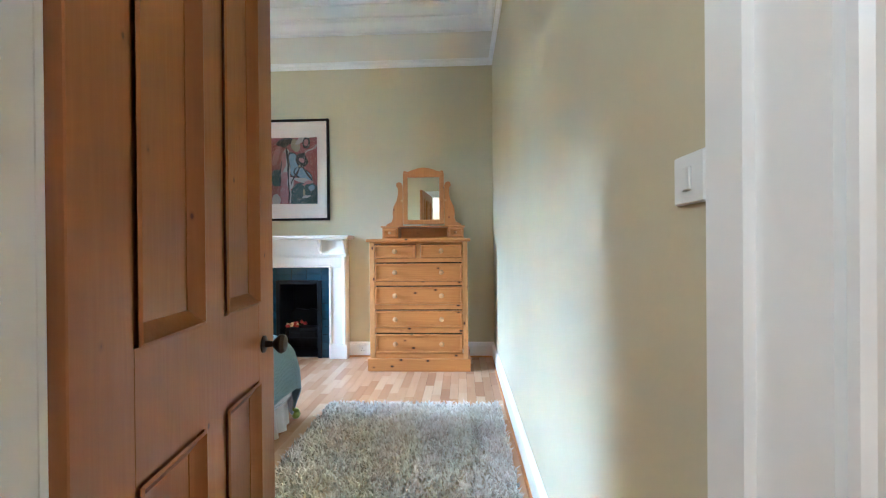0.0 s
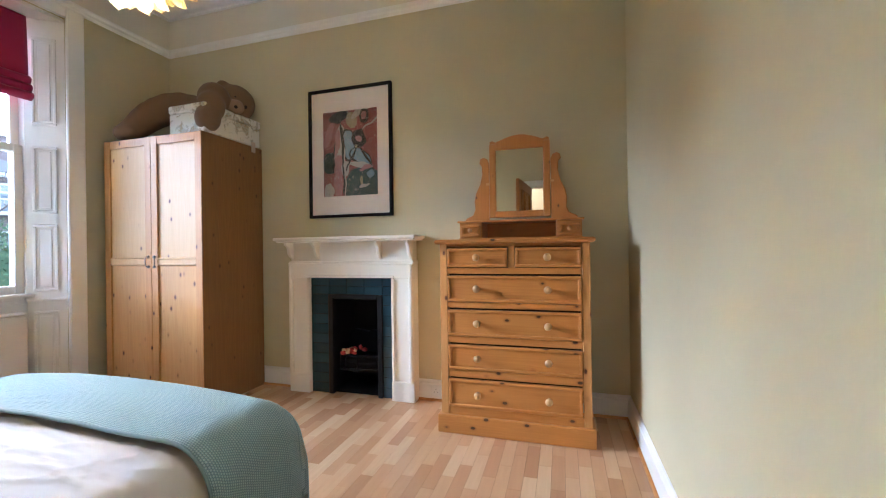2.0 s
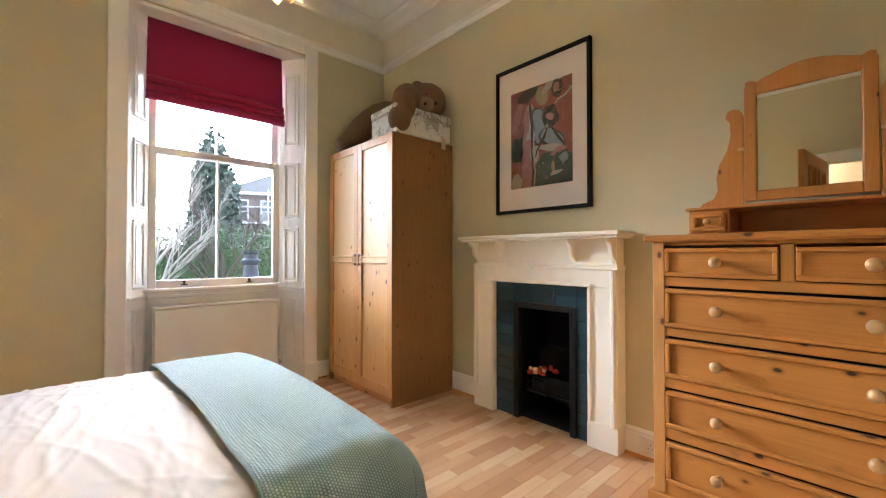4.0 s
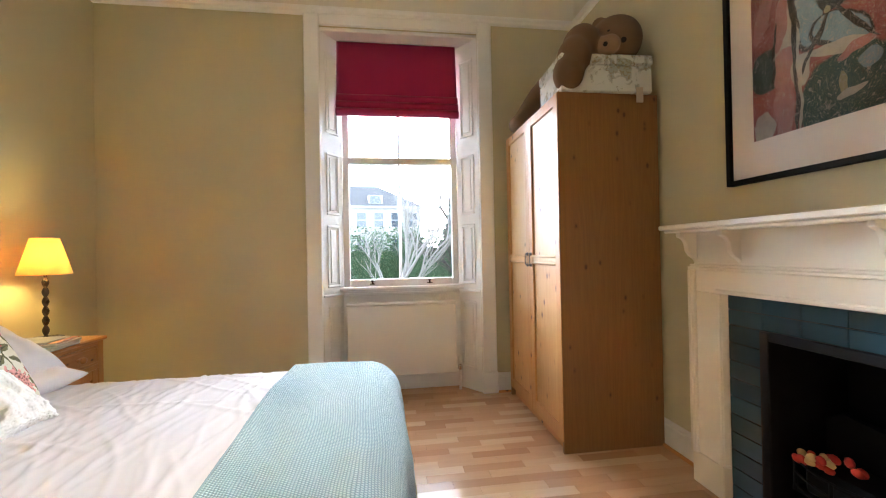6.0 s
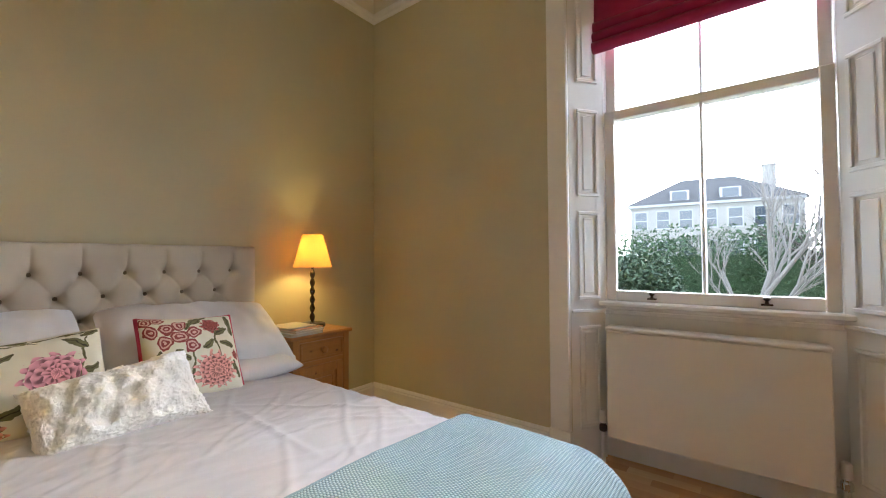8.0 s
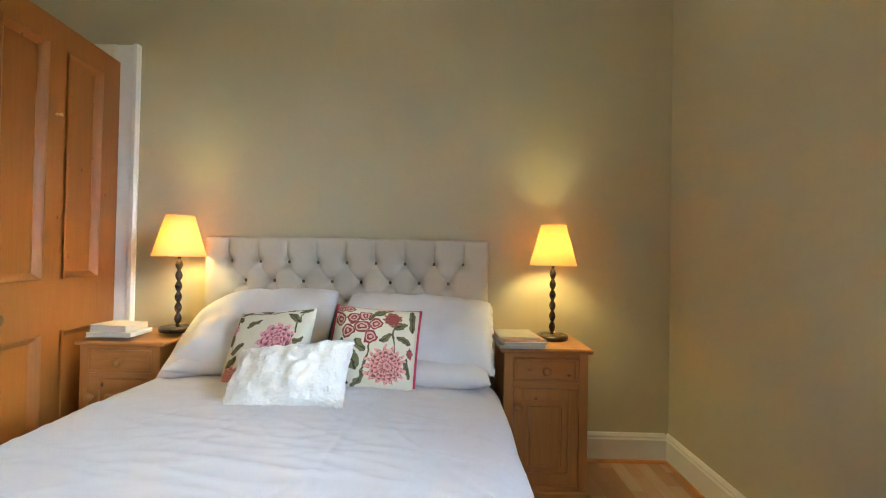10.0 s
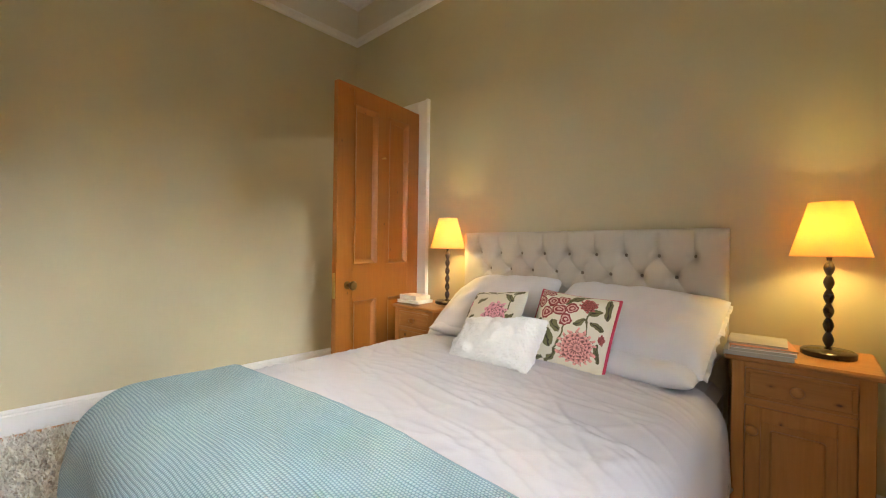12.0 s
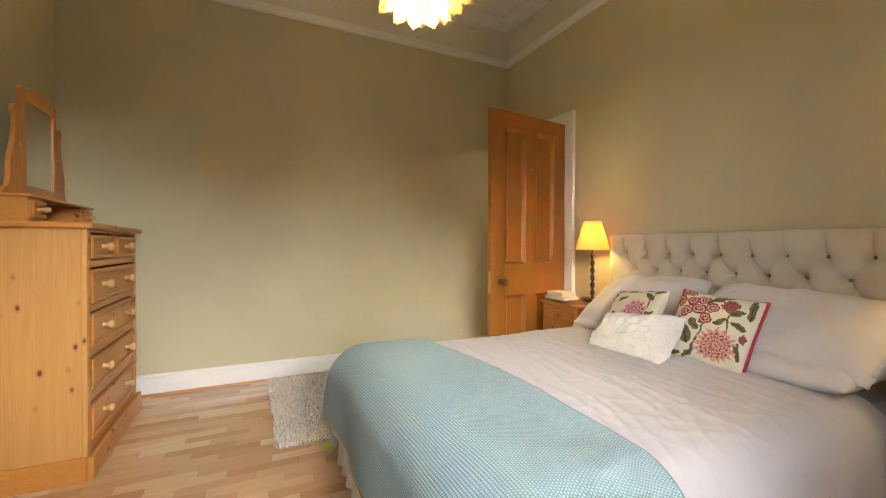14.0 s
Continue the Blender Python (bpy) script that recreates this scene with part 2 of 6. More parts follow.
structure(boxes("wall_east", [(EAST, EAST + 0.2, -0.0, 3.95, 0, RAIL + 0.03)], WALL), "plain olive beige painted plaster wall", "wall")
structure(boxes("wall_south", [(OUT_W, DOOR_W - 0.012, -0.14, SOUTH, 0, RAIL + 0.03), (DOOR_E + 0.012, EAST + 0.2, -0.14, SOUTH, 0, RAIL + 0.03),
                               (DOOR_W - 0.012, DOOR_E + 0.012, -0.14, SOUTH, DOOR_H + 0.012, RAIL + 0.03)], WALL),
          "olive beige painted plaster wall with a doorway", "wall")
structure(boxes("wall_west", [(OUT_W, WEST, SOUTH, WIN_S, 0, RAIL + 0.03), (OUT_W, WEST, WIN_N, NORTH, 0, RAIL + 0.03),
                              (OUT_W, WEST, WIN_S, WIN_N, WIN_TOP, RAIL + 0.03)], WALL),
          "olive beige painted plaster wall with a tall window recess", "wall")
FX0, FX1, FZ = -2.236, -1.781, 0.778
structure(boxes("wall_north", [(OUT_W, FX0, NORTH, 3.95, 0, RAIL + 0.03), (FX1, EAST, NORTH, 3.95, 0, RAIL + 0.03),
                               (FX0, FX1, NORTH, 3.95, FZ, RAIL + 0.03)], WALL),
          "olive beige painted plaster chimney wall", "wall")

for side, r in (("south", (OUT_W, 0.17, -0.14, SOUTH)), ("north", (OUT_W, 0.17, NORTH, 3.95)), ("east", (EAST, 0.17, SOUTH, NORTH)), ("west", (OUT_W, WEST, SOUTH, NORTH))):
    structure(boxes("wall_frieze_" + side, [(*r, RAIL + 0.03, CEILING)], FRIEZE), "cream painted frieze above the picture rail", "wall")


def ring(name, profile, mat, label, category):
    """A moulding round the room: profile points are (distance from wall, height)."""
    bm = bmesh.new()
    rows = []
    for d, z in profile:
        x0, x1, y0, y1 = WEST + d, EAST - d, SOUTH + d, NORTH - d
        rows.append([bm.verts.new(p) for p in ((x0, y0, z), (x1, y0, z), (x1, y1, z), (x0, y1, z))])
    for a, b in zip(rows, rows[1:]):
        for i in range(4):
            j = (i + 1) % 4
            bm.faces.new((a[i], a[j], b[j], b[i]))
    bmesh.ops.recalc_face_normals(bm, faces=bm.faces)
    return structure(part(name, bm, mat, sharp=25), label, category)


ring("picture_rail", [(0.0, RAIL - 0.004), (0.012, RAIL), (0.02, RAIL + 0.012), (0.02, RAIL + 0.03), (0.032, RAIL + 0.042),
                      (0.034, RAIL + 0.055), (0.022, RAIL + 0.064), (0.0, RAIL + 0.066)], TRIM, "white moulded wooden picture rail", "picture rail")
ring("cornice", [(0.0, 3.262), (0.02, 3.265), (0.024, 3.28), (0.05, 3.288), (0.075, 3.305), (0.105, 3.335), (0.14, 3.345), (0.145, 3.36)],
     CEIL, "white plaster cove cornice", "cornice")
structure(boxes("ceiling", [(OUT_W, 0.17, -0.14, 3.95, CEILING, CEILING + 0.15)], CEIL), "flat white plaster ceiling", "ceiling")
ring("ceiling_bead", [(0.33, CEILING), (0.33, CEILING - 0.012), (0.345, CEILING - 0.02), (0.36, CEILING - 0.012), (0.36, CEILING)],
     CEIL, "raised white plaster bead on the ceiling", "ceiling trim")


def skirting(name, x0, y0, x1, y1, inward):
    """A skirting board with a moulded top along a wall line, and its wooden floor bead."""
    bm = bmesh.new()
    d = 0.02
    prof = [(0, 0), (d, 0), (d, 0.118), (d - 0.006, 0.126), (d - 0.004, 0.134), (0.006, 0.148), (0, 0.15)]
    bead = bmesh.new()
    bprof = [(d, 0.0005), (d + 0.014, 0.0005), (d + 0.013, 0.007), (d + 0.008, 0.013), (d, 0.015)]
    for b, pr in ((bm, prof), (bead, bprof)):
        if x0 == x1:
            prism(b, [(x0 + inward * u, z) for u, z in pr], 1, y0, y1)
        else:
            prism(b, [(y0 + inward * u, z) for u, z in pr], 0, x0, x1)
    sk = structure(part(name, bm, TRIM), "white painted skirting board with a moulded top", "skirting board")
    part("floor_bead", bead, PINE_X, sk, "thin brown wooden floor bead")


skirting("baseboard_east", EAST, 0.0, EAST, NORTH - 0.02, -1)
skirting("baseboard_north_east", -1.515, NORTH, EAST, NORTH, -1)
skirting("baseboard_north_west", WEST + 0.02, NORTH, -2.53, NORTH, -1)
skirting("baseboard_south", WEST + 0.02, SOUTH, -1.025, SOUTH, 1)
skirting("baseboard_west", WEST, 0.0, WEST, 1.425, 1)
skirting("baseboard_west_end", WEST, 2.87, WEST, NORTH - 0.02, 1)

# hall behind the doorway
structure(boxes("hall_walls", [(-2.6, -2.5, -1.7, -0.14, 0, 2.7), (0.75, 0.85, -1.7, -0.14, 0, 2.7), (-2.6, 0.85, -1.8, -1.7, 0, 2.7)], HALLWALL),
          "plain warm cream hall walls", "wall")
structure(boxes("hall_partition", [(-2.6, DOOR_W - 0.012, -0.152, -0.144, 0, 2.7), (DOOR_E + 0.012, 0.85, -0.152, -0.144, 0, 2.7),
                                   (DOOR_W - 0.012, DOOR_E + 0.012, -0.152, -0.144, DOOR_H + 0.012, 2.7)], HALLWALL), "warm cream hall side of the bedroom wall", "wall")
structure(boxes("hall_ceiling", [(-2.6, 0.85, -1.8, -0.144, 2.7, 2.8)], CEIL), "white hall ceiling", "ceiling")
structure(boxes("hall_floor", [(-2.6, 0.85, -1.8, -0.06, -0.012, 0.0)], PINE_X), "brown wooden hall floor", "floor")

# doorway lining and architraves
bm = bmesh.new()
box(bm, DOOR_W - 0.012, DOOR_W, -0.152, 0.0, 0, DOOR_H)
box(bm, DOOR_E, DOOR_E + 0.012, -0.152, 0.0, 0, DOOR_H)
box(bm, DOOR_W - 0.012, DOOR_E + 0.012, -0.152, 0.0, DOOR_H, DOOR_H + 0.012)
box(bm, DOOR_E - 0.012, DOOR_E, -0.07, -0.045, 0, DOOR_H - 0.012)
box(bm, DOOR_W, DOOR_E, -0.07, -0.045, DOOR_H - 0.012, DOOR_H)
lining = structure(part("door_frame", bm, TRIM), "white painted door lining and architrave", "door frame")
for y0, y1 in ((0.0, 0.022), (-0.174, -0.152)):
    bm = bmesh.new()
    box(bm, DOOR_W - 0.134, DOOR_W - 0.004, y0, y1, 0, DOOR_H + 0.092, 0.006)
    if y0 >= 0:
        box(bm, DOOR_W - 0.134, DOOR_W - 0.105, y1, y1 + 0.012, 0, DOOR_H + 0.092, 0.005)
    box(bm, DOOR_E + 0.004, EAST - 0.001 if y0 >= 0 else DOOR_E + 0.1, y0, y1, 0, DOOR_H + 0.095, 0.006)
    box(bm, DOOR_W - 0.003, DOOR_E + 0.003, y0, y1, DOOR_H + 0.004, DOOR_H + 0.095, 0.006)
    part("architrave", bm, TRIM, lining)

# ---------------------------------------------------------------- window
GLASS, n_, l_, b_ = material("clear_window_glass", 0.0)
for node in list(n_):
    if node.type == "BSDF_PRINCIPLED":
        n_.remove(node)
thin = n_.new("ShaderNodeMixShader")
clear = n_.new("ShaderNodeBsdfTransparent")
shine = n_.new("ShaderNodeBsdfGlossy")
shine.inputs["Roughness"].default_value = 0.0
facing = n_.new("ShaderNodeLayerWeight")
facing.inputs["Blend"].default_value = 0.5
steep = n_.new("ShaderNodeMath")
steep.operation = "POWER"
l_.new(facing.outputs["Facing"], steep.inputs[0])
steep.inputs[1].default_value = 4.0
scale_ = n_.new("ShaderNodeMath")
scale_.operation = "MULTIPLY_ADD"
l_.new(steep.outputs[0], scale_.inputs[0])
scale_.inputs[1].default_value, scale_.inputs[2].default_value = 0.6, 0.022
l_.new(scale_.outputs[0], thin.inputs[0])
l_.new(clear.outputs[0], thin.inputs[1])
l_.new(shine.outputs[0], thin.inputs[2])
l_.new(thin.outputs[0], n_["Material Output"].inputs["Surface"])

SX = -4.13
window = thing("window_1", pose(0, 0, 0), "tall white painted sash window with panelled shutter cases", "window", kind="structure")
boxes("frame", [(-4.30, SX + 0.02, 1.54, 1.672, 0.80, 2.84), (-4.30, SX + 0.02, 2.612, 2.755, 0.80, 2.84),
                (-4.30, SX + 0.02, 1.672, 2.612, 2.80, 2.84), (-4.34, SX + 0.0, 1.672, 2.612, 0.80, 0.848)], TRIM, window, bevel=0.004)


def sash(name, x, z0, z1, y0=1.674, y1=2.61):
    s = boxes(name, [(x - 0.035, x, y0, y0 + 0.05, z0, z1), (x - 0.035, x, y1 - 0.05, y1, z0, z1),
                     (x - 0.035, x, y0 + 0.05, y1 - 0.05, z0, z0 + 0.058), (x - 0.035, x, y0 + 0.05, y1 - 0.05, z1 - 0.05, z1)], TRIM, window, bevel=0.004)
    bm = bmesh.new()
    prism(bm, [(x - 0.03, 2.118), (x - 0.004, 2.124), (x, 2.13), (x - 0.004, 2.136), (x - 0.03, 2.142)], 2, z0 + 0.058, z1 - 0.05)
    part("glazing_bar", bm, TRIM, s)
    for a, b in ((y0 + 0.05, 2.12), (2.14, y1 - 0.05)):
        p = boxes("pane", [(x - 0.022, x - 0.018, a, b, z0 + 0.058, z1 - 0.05)], GLASS, s)
        p.visible_shadow = False
    return s


low = sash("lower_sash", SX, 0.85, 1.90)
sash("upper_sash", SX - 0.04, 1.85, 2.80)
for y in (1.90, 2.365):
    bm = bmesh.new()
    box(bm, SX + 0.001, SX + 0.02, y - 0.022, y + 0.022, 0.866, 0.874, 0.002)
    lathe(bm, [(0.009, 0.874), (0.006, 0.885), (0.014, 0.894), (0.013, 0.902), (0.004, 0.905)], 12, (SX + 0.012, y, 0))
    part("sash_lift", bm, BRONZE, low, "dark bronze sash lift")
boxes("sill", [(SX - 0.02, SX + 0.055, 1.62, 2.66, 0.822, 0.849)], TRIM, window, bevel=0.006)
boxes("apron", [(SX - 0.06, SX - 0.02, 1.60, 2.68, 0.0, 0.822), (SX - 0.02, SX - 0.005, 1.60, 2.68, 0.775, 0.80), (SX - 0.02, SX - 0.002, 1.60, 2.68, 0.0, 0.13)], TRIM, window, bevel=0.004)
boxes("soffit", [(-4.11, WEST - 0.002, 1.54, 2.755, 2.815, 2.843)], TRIM, window, bevel=0.004)


def shutter(side):
    """Splayed shutter case with raised panels; side -1 is the south one."""
    y_room, y_out = (1.542, 1.668) if side < 0 else (2.753, 2.616)
    bm = bmesh.new()
    pts = [(WEST + 0.004, y_room), (-4.11, y_out), (-4.11, y_room)]
    prism(bm, pts, 2, 0.0, 2.814)
    s = part("shutter_case", bm, TRIM, window)
    d = Vector((-4.11 - WEST, y_out - y_room, 0))
    length = d.length
    d.normalize()
    nrm = Vector((d.y, -d.x, 0)) if side < 0 else Vector((-d.y, d.x, 0))
    nrm = nrm if nrm.y * side < 0 else -nrm
    m = Matrix.Identity(4)
    m.col[0][:3], m.col[1][:3], m.col[2][:3], m.col[3][:3] = d, nrm, (0, 0, 1), (WEST, y_room, 0)
    for z0, z1 in ((0.17, 0.72), (0.86, 1.34), (1.42, 1.90), (2.05, 2.68)):
        bm = bmesh.new()
        a, b = 0.045, length - 0.035
        t = 0.011
        for q in ((a, b, z0, z0 + 0.02), (a, b, z1 - 0.02, z1), (a, a + 0.02, z0 + 0.02, z1 - 0.02), (b - 0.02, b, z0 + 0.02, z1 - 0.02)):
            box(bm, q[0], q[1], 0.001, t, q[2], q[3], 0.004)
        box(bm, a + 0.035, b - 0.035, 0.001, 0.006, z0 + 0.035, z1 - 0.035, 0.004)
        bmesh.ops.transform(bm, matrix=m, verts=bm.verts)
        bmesh.ops.recalc_face_normals(bm, faces=bm.faces)
        part("shutter_panel", bm, TRIM, s)
    bm = bmesh.new()
    box(bm, 0.0, length, 0.001, 0.012, 0.79, 0.808, 0.003)
    bmesh.ops.transform(bm, matrix=m, verts=bm.verts)
    bmesh.ops.recalc_face_normals(bm, faces=bm.faces)
    part("dado_bead", bm, TRIM, s)


shutter(-1)
shutter(1)
bm = bmesh.new()
box(bm, WEST, WEST + 0.03, 1.428, 1.541, 0, 2.925, 0.007)
box(bm, WEST, WEST + 0.03, 2.754, 2.868, 0, 2.925, 0.007)
box(bm, WEST, WEST + 0.03, 1.541, 2.754, 2.846, 2.925, 0.007)
box(bm, WEST, WEST + 0.04, 1.422, 1.546, 0, 0.17, 0.006)
box(bm, WEST, WEST + 0.04, 2.749, 2.874, 0, 0.17, 0.006)
part("architrave", bm, TRIM, window)

# roman blind
BLIND = cloth("crimson_blind_cloth", (0.27, 0.004, 0.062), 300, 0.8, 0.06)
bn, bl = BLIND.node_tree.nodes, BLIND.node_tree.links
see = bn.new("ShaderNodeBsdfTranslucent")
see.inputs["Color"].default_value = (0.5, 0.01, 0.10, 1)
bmix = bn.new("ShaderNodeMixShader")
bmix.inputs[0].default_value = 0.1
bl.new(bn["Principled BSDF"].outputs[0], bmix.inputs[1])
bl.new(see.outputs[0], bmix.inputs[2])
bl.new(bmix.outputs[0], bn["Material Output"].inputs["Surface"])
blind = thing("roman_blind", pose(-4.06, 2.13, 2.8), "crimson fabric roman blind half lowered in the window", "blind")
bm = bmesh.new()


def blind_shape(u, v):
    y = (u - 0.5) * 0.955
    s = v * 0.80
    if s < 0.42:
        x, z = 0.0, -s
    else:
        k = (s - 0.42) / 0.38
        x = 0.045 * math.sin(k * math.pi * 3) ** 2 * (0.6 + 0.4 * k)
        z = -0.42 - 0.165 * k + 0.012 * math.sin(k * math.pi * 6)
    edge = max(0.0, abs(u - 0.5) * 2 - 0.9) * 10
    y += math.copysign(0.02, u - 0.5) * edge * (v - 0.4) if u > 0.5 else -0.012 * edge * v
    x += 0.006 * noise.noise((y * 6, z * 5, 0.3))
    return (x, y, z)


sheet(bm, blind_shape, 40, 70)
cl = part("cloth", bm, BLIND, blind, sharp=80)
sol = cl.modifiers.new("thick", "SOLIDIFY")
sol.thickness = 0.003
boxes("headrail", [(-0.04, -0.01, -0.475, 0.475, -0.03, 0.012)], TRIM, blind, "white headrail", 0.003)

# radiator
RAD = painted("white_radiator_enamel", (0.76, 0.74, 0.69), 0.3, 0.02, 30, 0.03, 0.02)
rad = thing("radiator", pose(-4.0, 2.13, 0.0), "flat white panel radiator under the window", "radiator")
boxes("panel", [(-0.012, 0.0, -0.43, 0.43, 0.15, 0.705)], RAD, rad, bevel=0.006)
boxes("back_panel", [(-0.09, -0.075, -0.43, 0.43, 0.15, 0.70)], RAD, rad, bevel=0.004)
boxes("top_grille", [(-0.095, 0.006, -0.433, 0.433, 0.707, 0.725)], RAD, rad, bevel=0.005)
boxes("bracket", [(-0.137, -0.09, -0.3, -0.27, 0.2, 0.68)], RAD, rad)
for s in (-1, 1):
    bm = bmesh.new()
    lathe(bm, [(0.011, 0.0), (0.011, 0.16)], 10, (-0.05, s * 0.465, 0))
    part("pipe", bm, TRIM, rad)
    bm = bmesh.new()
    lathe(bm, [(0.016, 0.16), (0.02, 0.165), (0.02, 0.19), (0.014, 0.196), (0.014, 0.205)], 14, (-0.05, s * 0.465, 0))
    part("valve", bm, BRONZE if s < 0 else plain("chrome", (0.7, 0.7, 0.7), 0.15, 1.0), rad)
    bm = bmesh.new()
    lathe(bm, [(0.017, 0.205), (0.019, 0.21), (0.019, 0.26), (0.014, 0.27)], 14, (-0.05, s * 0.465, 0))
    part("valve_cap", bm, RAD, rad)

# ---------------------------------------------------------------- door
door = thing("door_1", pose(-0.892, 0.036, 0.006, 0, 0, 7.2), "open four panelled orange brown pine door", "door", kind="structure")
LW, LH, LT = 0.80, 2.092, 0.042
bm = bmesh.new()
ST = 0.13
zr = [(0.0, 0.2), (0.70, 0.93), (LH - 0.115, LH)]
mid = (LW / 2 - 0.05, LW / 2 + 0.05)
for z0, z1 in zr:
    box(bm, -LT, 0, ST, LW - ST, z0, z1)
for a, b in ((0, ST), (LW - ST, LW)):
    box(bm, -LT, 0, a, b, 0, LH, 0.002)
box(bm, -LT, 0, *mid, 0.2, 0.70)
box(bm, -LT, 0, *mid, 0.93, LH - 0.115)
part("frame", bm, PINE_DOOR, door)
for z0, z1 in ((0.2, 0.70), (0.93, LH - 0.115)):
    for a, b in ((ST, mid[0]), (mid[1], LW - ST)):
        p = boxes("panel", [(-LT + 0.015, -0.015, a, b, z0, z1)], PINE_DOOR, door)
        bm = bmesh.new()
        for sx in (-1, 1):
            face, flat = (-LT, -LT + 0.015) if sx < 0 else (0.0, -0.015)
            w = 0.036
            out = sx * 0.007
            prof = [(0, face + out), (0.007, face + out * 1.4), (0.012, face), (w, flat + sx * 0.002), (w, flat), (0, flat)]
            for j in range(4):
                lo = []
                for d, x in prof:
                    if j == 0:
                        q = [(x, a + d, z0 + d), (x, b - d, z0 + d)]
                    elif j == 1:
                        q = [(x, b - d, z0 + d), (x, b - d, z1 - d)]
                    elif j == 2:
                        q = [(x, b - d, z1 - d), (x, a + d, z1 - d)]
                    else:
                        q = [(x, a + d, z1 - d), (x, a + d, z0 + d)]
                    lo.append([bm.verts.new(v) for v in q])
                for r0, r1 in zip(lo, lo[1:]):
                    bm.faces.new((r0[0], r0[1], r1[1], r1[0]))
        bmesh.ops.recalc_face_normals(bm, faces=bm.faces)
        part("moulding", bm, PINE_DOOR, p)
KZ = 0.80
for sx in (-1, 1):
    bm = bmesh.new()
    f = [(0.026, 0.0), (0.026, 0.004), (0.011, 0.007), (0.009, 0.028), (0.017, 0.036), (0.028, 0.048), (0.03, 0.056), (0.024, 0.066), (0.008, 0.071)]
    if sx > 0:
        lathe(bm, f, 20, (0, LW - 0.09, KZ), "x")
    else:
        lathe(bm, [(r, -h) for r, h in f], 20, (-LT, LW - 0.09, KZ), "x")
    part("door_knob", bm, BRONZE if sx > 0 else AGED, door, "dark round metal knob" if sx > 0 else "worn bronze round knob")
boxes("latch_plate", [(-LT + 0.008, -0.008, LW, LW + 0.003, KZ - 0.08, KZ + 0.08)], BRASS, door, "brass latch plate", 0.001)
bm = bmesh.new()
lathe(bm, [(0.006, 0), (0.004, -0.018), (0.008, -0.022), (0.003, -0.028)], 10, (-LT, LW / 2, 1.67), "x")
part("hook", bm, BRASS, door, "small metal hook")
for z in (0.25, 1.8):
    bm = bmesh.new()
    lathe(bm, [(0.007, z), (0.007, z + 0.1)], 10, (-0.004, -0.006, 0))
    part("hinge", bm, BRONZE, door)

# ---------------------------------------------------------------- wardrobe
ward = thing("wardrobe", pose(-2.905, 2.962, 0), "tall two door knotty honey pine wardrobe", "wardrobe")
WW, WD, WH = 0.955, 0.60, 1.99
# both sides take the pine with shade in its colour
boxes("side_panel", [(-0.02, 0, 0.0, WD, 0, WH)], PINE_SHADED, ward, "pine side with its shade put into a darker colour", 0.002)
boxes("side_panel", [(-WW, -WW + 0.02, 0.0, WD, 0, WH)], PINE_SHADED, ward, bevel=0.002)
boxes("top", [(-WW + 0.02, -0.02, 0.022, WD, WH - 0.025, WH - 0.002)], PINE_Z, ward)
boxes("back", [(-WW + 0.02, -0.02, WD - 0.01, WD, 0.06, WH - 0.025)], PINE_Z, ward)
boxes("bottom", [(-WW + 0.02, -0.02, 0.022, WD - 0.01, 0.06, 0.08)], PINE_Z, ward)
boxes("plinth", [(-WW + 0.02, -0.02, 0.03, 0.05, 0.0, 0.06)], PINE_X, ward)
for a, b, hx in ((-WW + 0.002, -WW / 2 - 0.0015, -0.04), (-WW / 2 + 0.0015, -0.002, 0.04)):
    bm = bmesh.new()
    f = 0.058
    z0, z1, zm = 0.065, WH - 0.004, 1.03
    for q in ((a, a + f, z0, z1), (b - f, b, z0, z1)):
        box(bm, q[0], q[1], -0.003, 0.02, q[2], q[3], 0.002)
    for q in ((z0, z0 + 0.075), (z1 - 0.06, z1)):
        box(bm, a + f, b - f, -0.001, 0.02, q[0], q[1], 0.002)
    dr = part("door", bm, PINE_Z, ward)
    boxes("middle_rail", [(a + f, b - f, -0.001, 0.02, zm, zm + 0.06), (a + f, b - f, -0.007, -0.001, zm + 0.004, zm + 0.016), (a + f, b - f, -0.007, -0.001, zm + 0.044, zm + 0.056)], PINE_PALE, dr, "pale moulded middle rail", 0.003)
    boxes("panel", [(a + f, b - f, 0.010, 0.018, z0 + 0.075, zm)], PINE_KNOTTY, dr, "knotty orange lower panel")
    boxes("panel", [(a + f, b - f, 0.010, 0.018, zm + 0.06, z1 - 0.06)], PINE_PALE, dr, "pale upper panel")
    hxx = b - 0.028 if hx < 0 else a + 0.028
    bm = bmesh.new()
    lathe(bm, [(0.012, -0.001), (0.012, -0.006), (0.007, -0.014)], 12, (hxx, 0, zm + 0.065), "y")
    tube(bm, [(hxx + 0.026 * math.sin(t) * (1 if hx > 0 else -1) * 0.6, -0.014 - 0.004 * math.sin(t), zm + 0.03 + 0.04 * math.cos(t)) for t in [math.pi * k / 10 for k in range(11)]], 0.003)
    lathe(bm, [(0.012, -0.001), (0.012, -0.006), (0.007, -0.014)], 12, (hxx, 0, zm - 0.008), "y")
    part("handle", bm, PEWTER, dr, "dark curved metal handle")

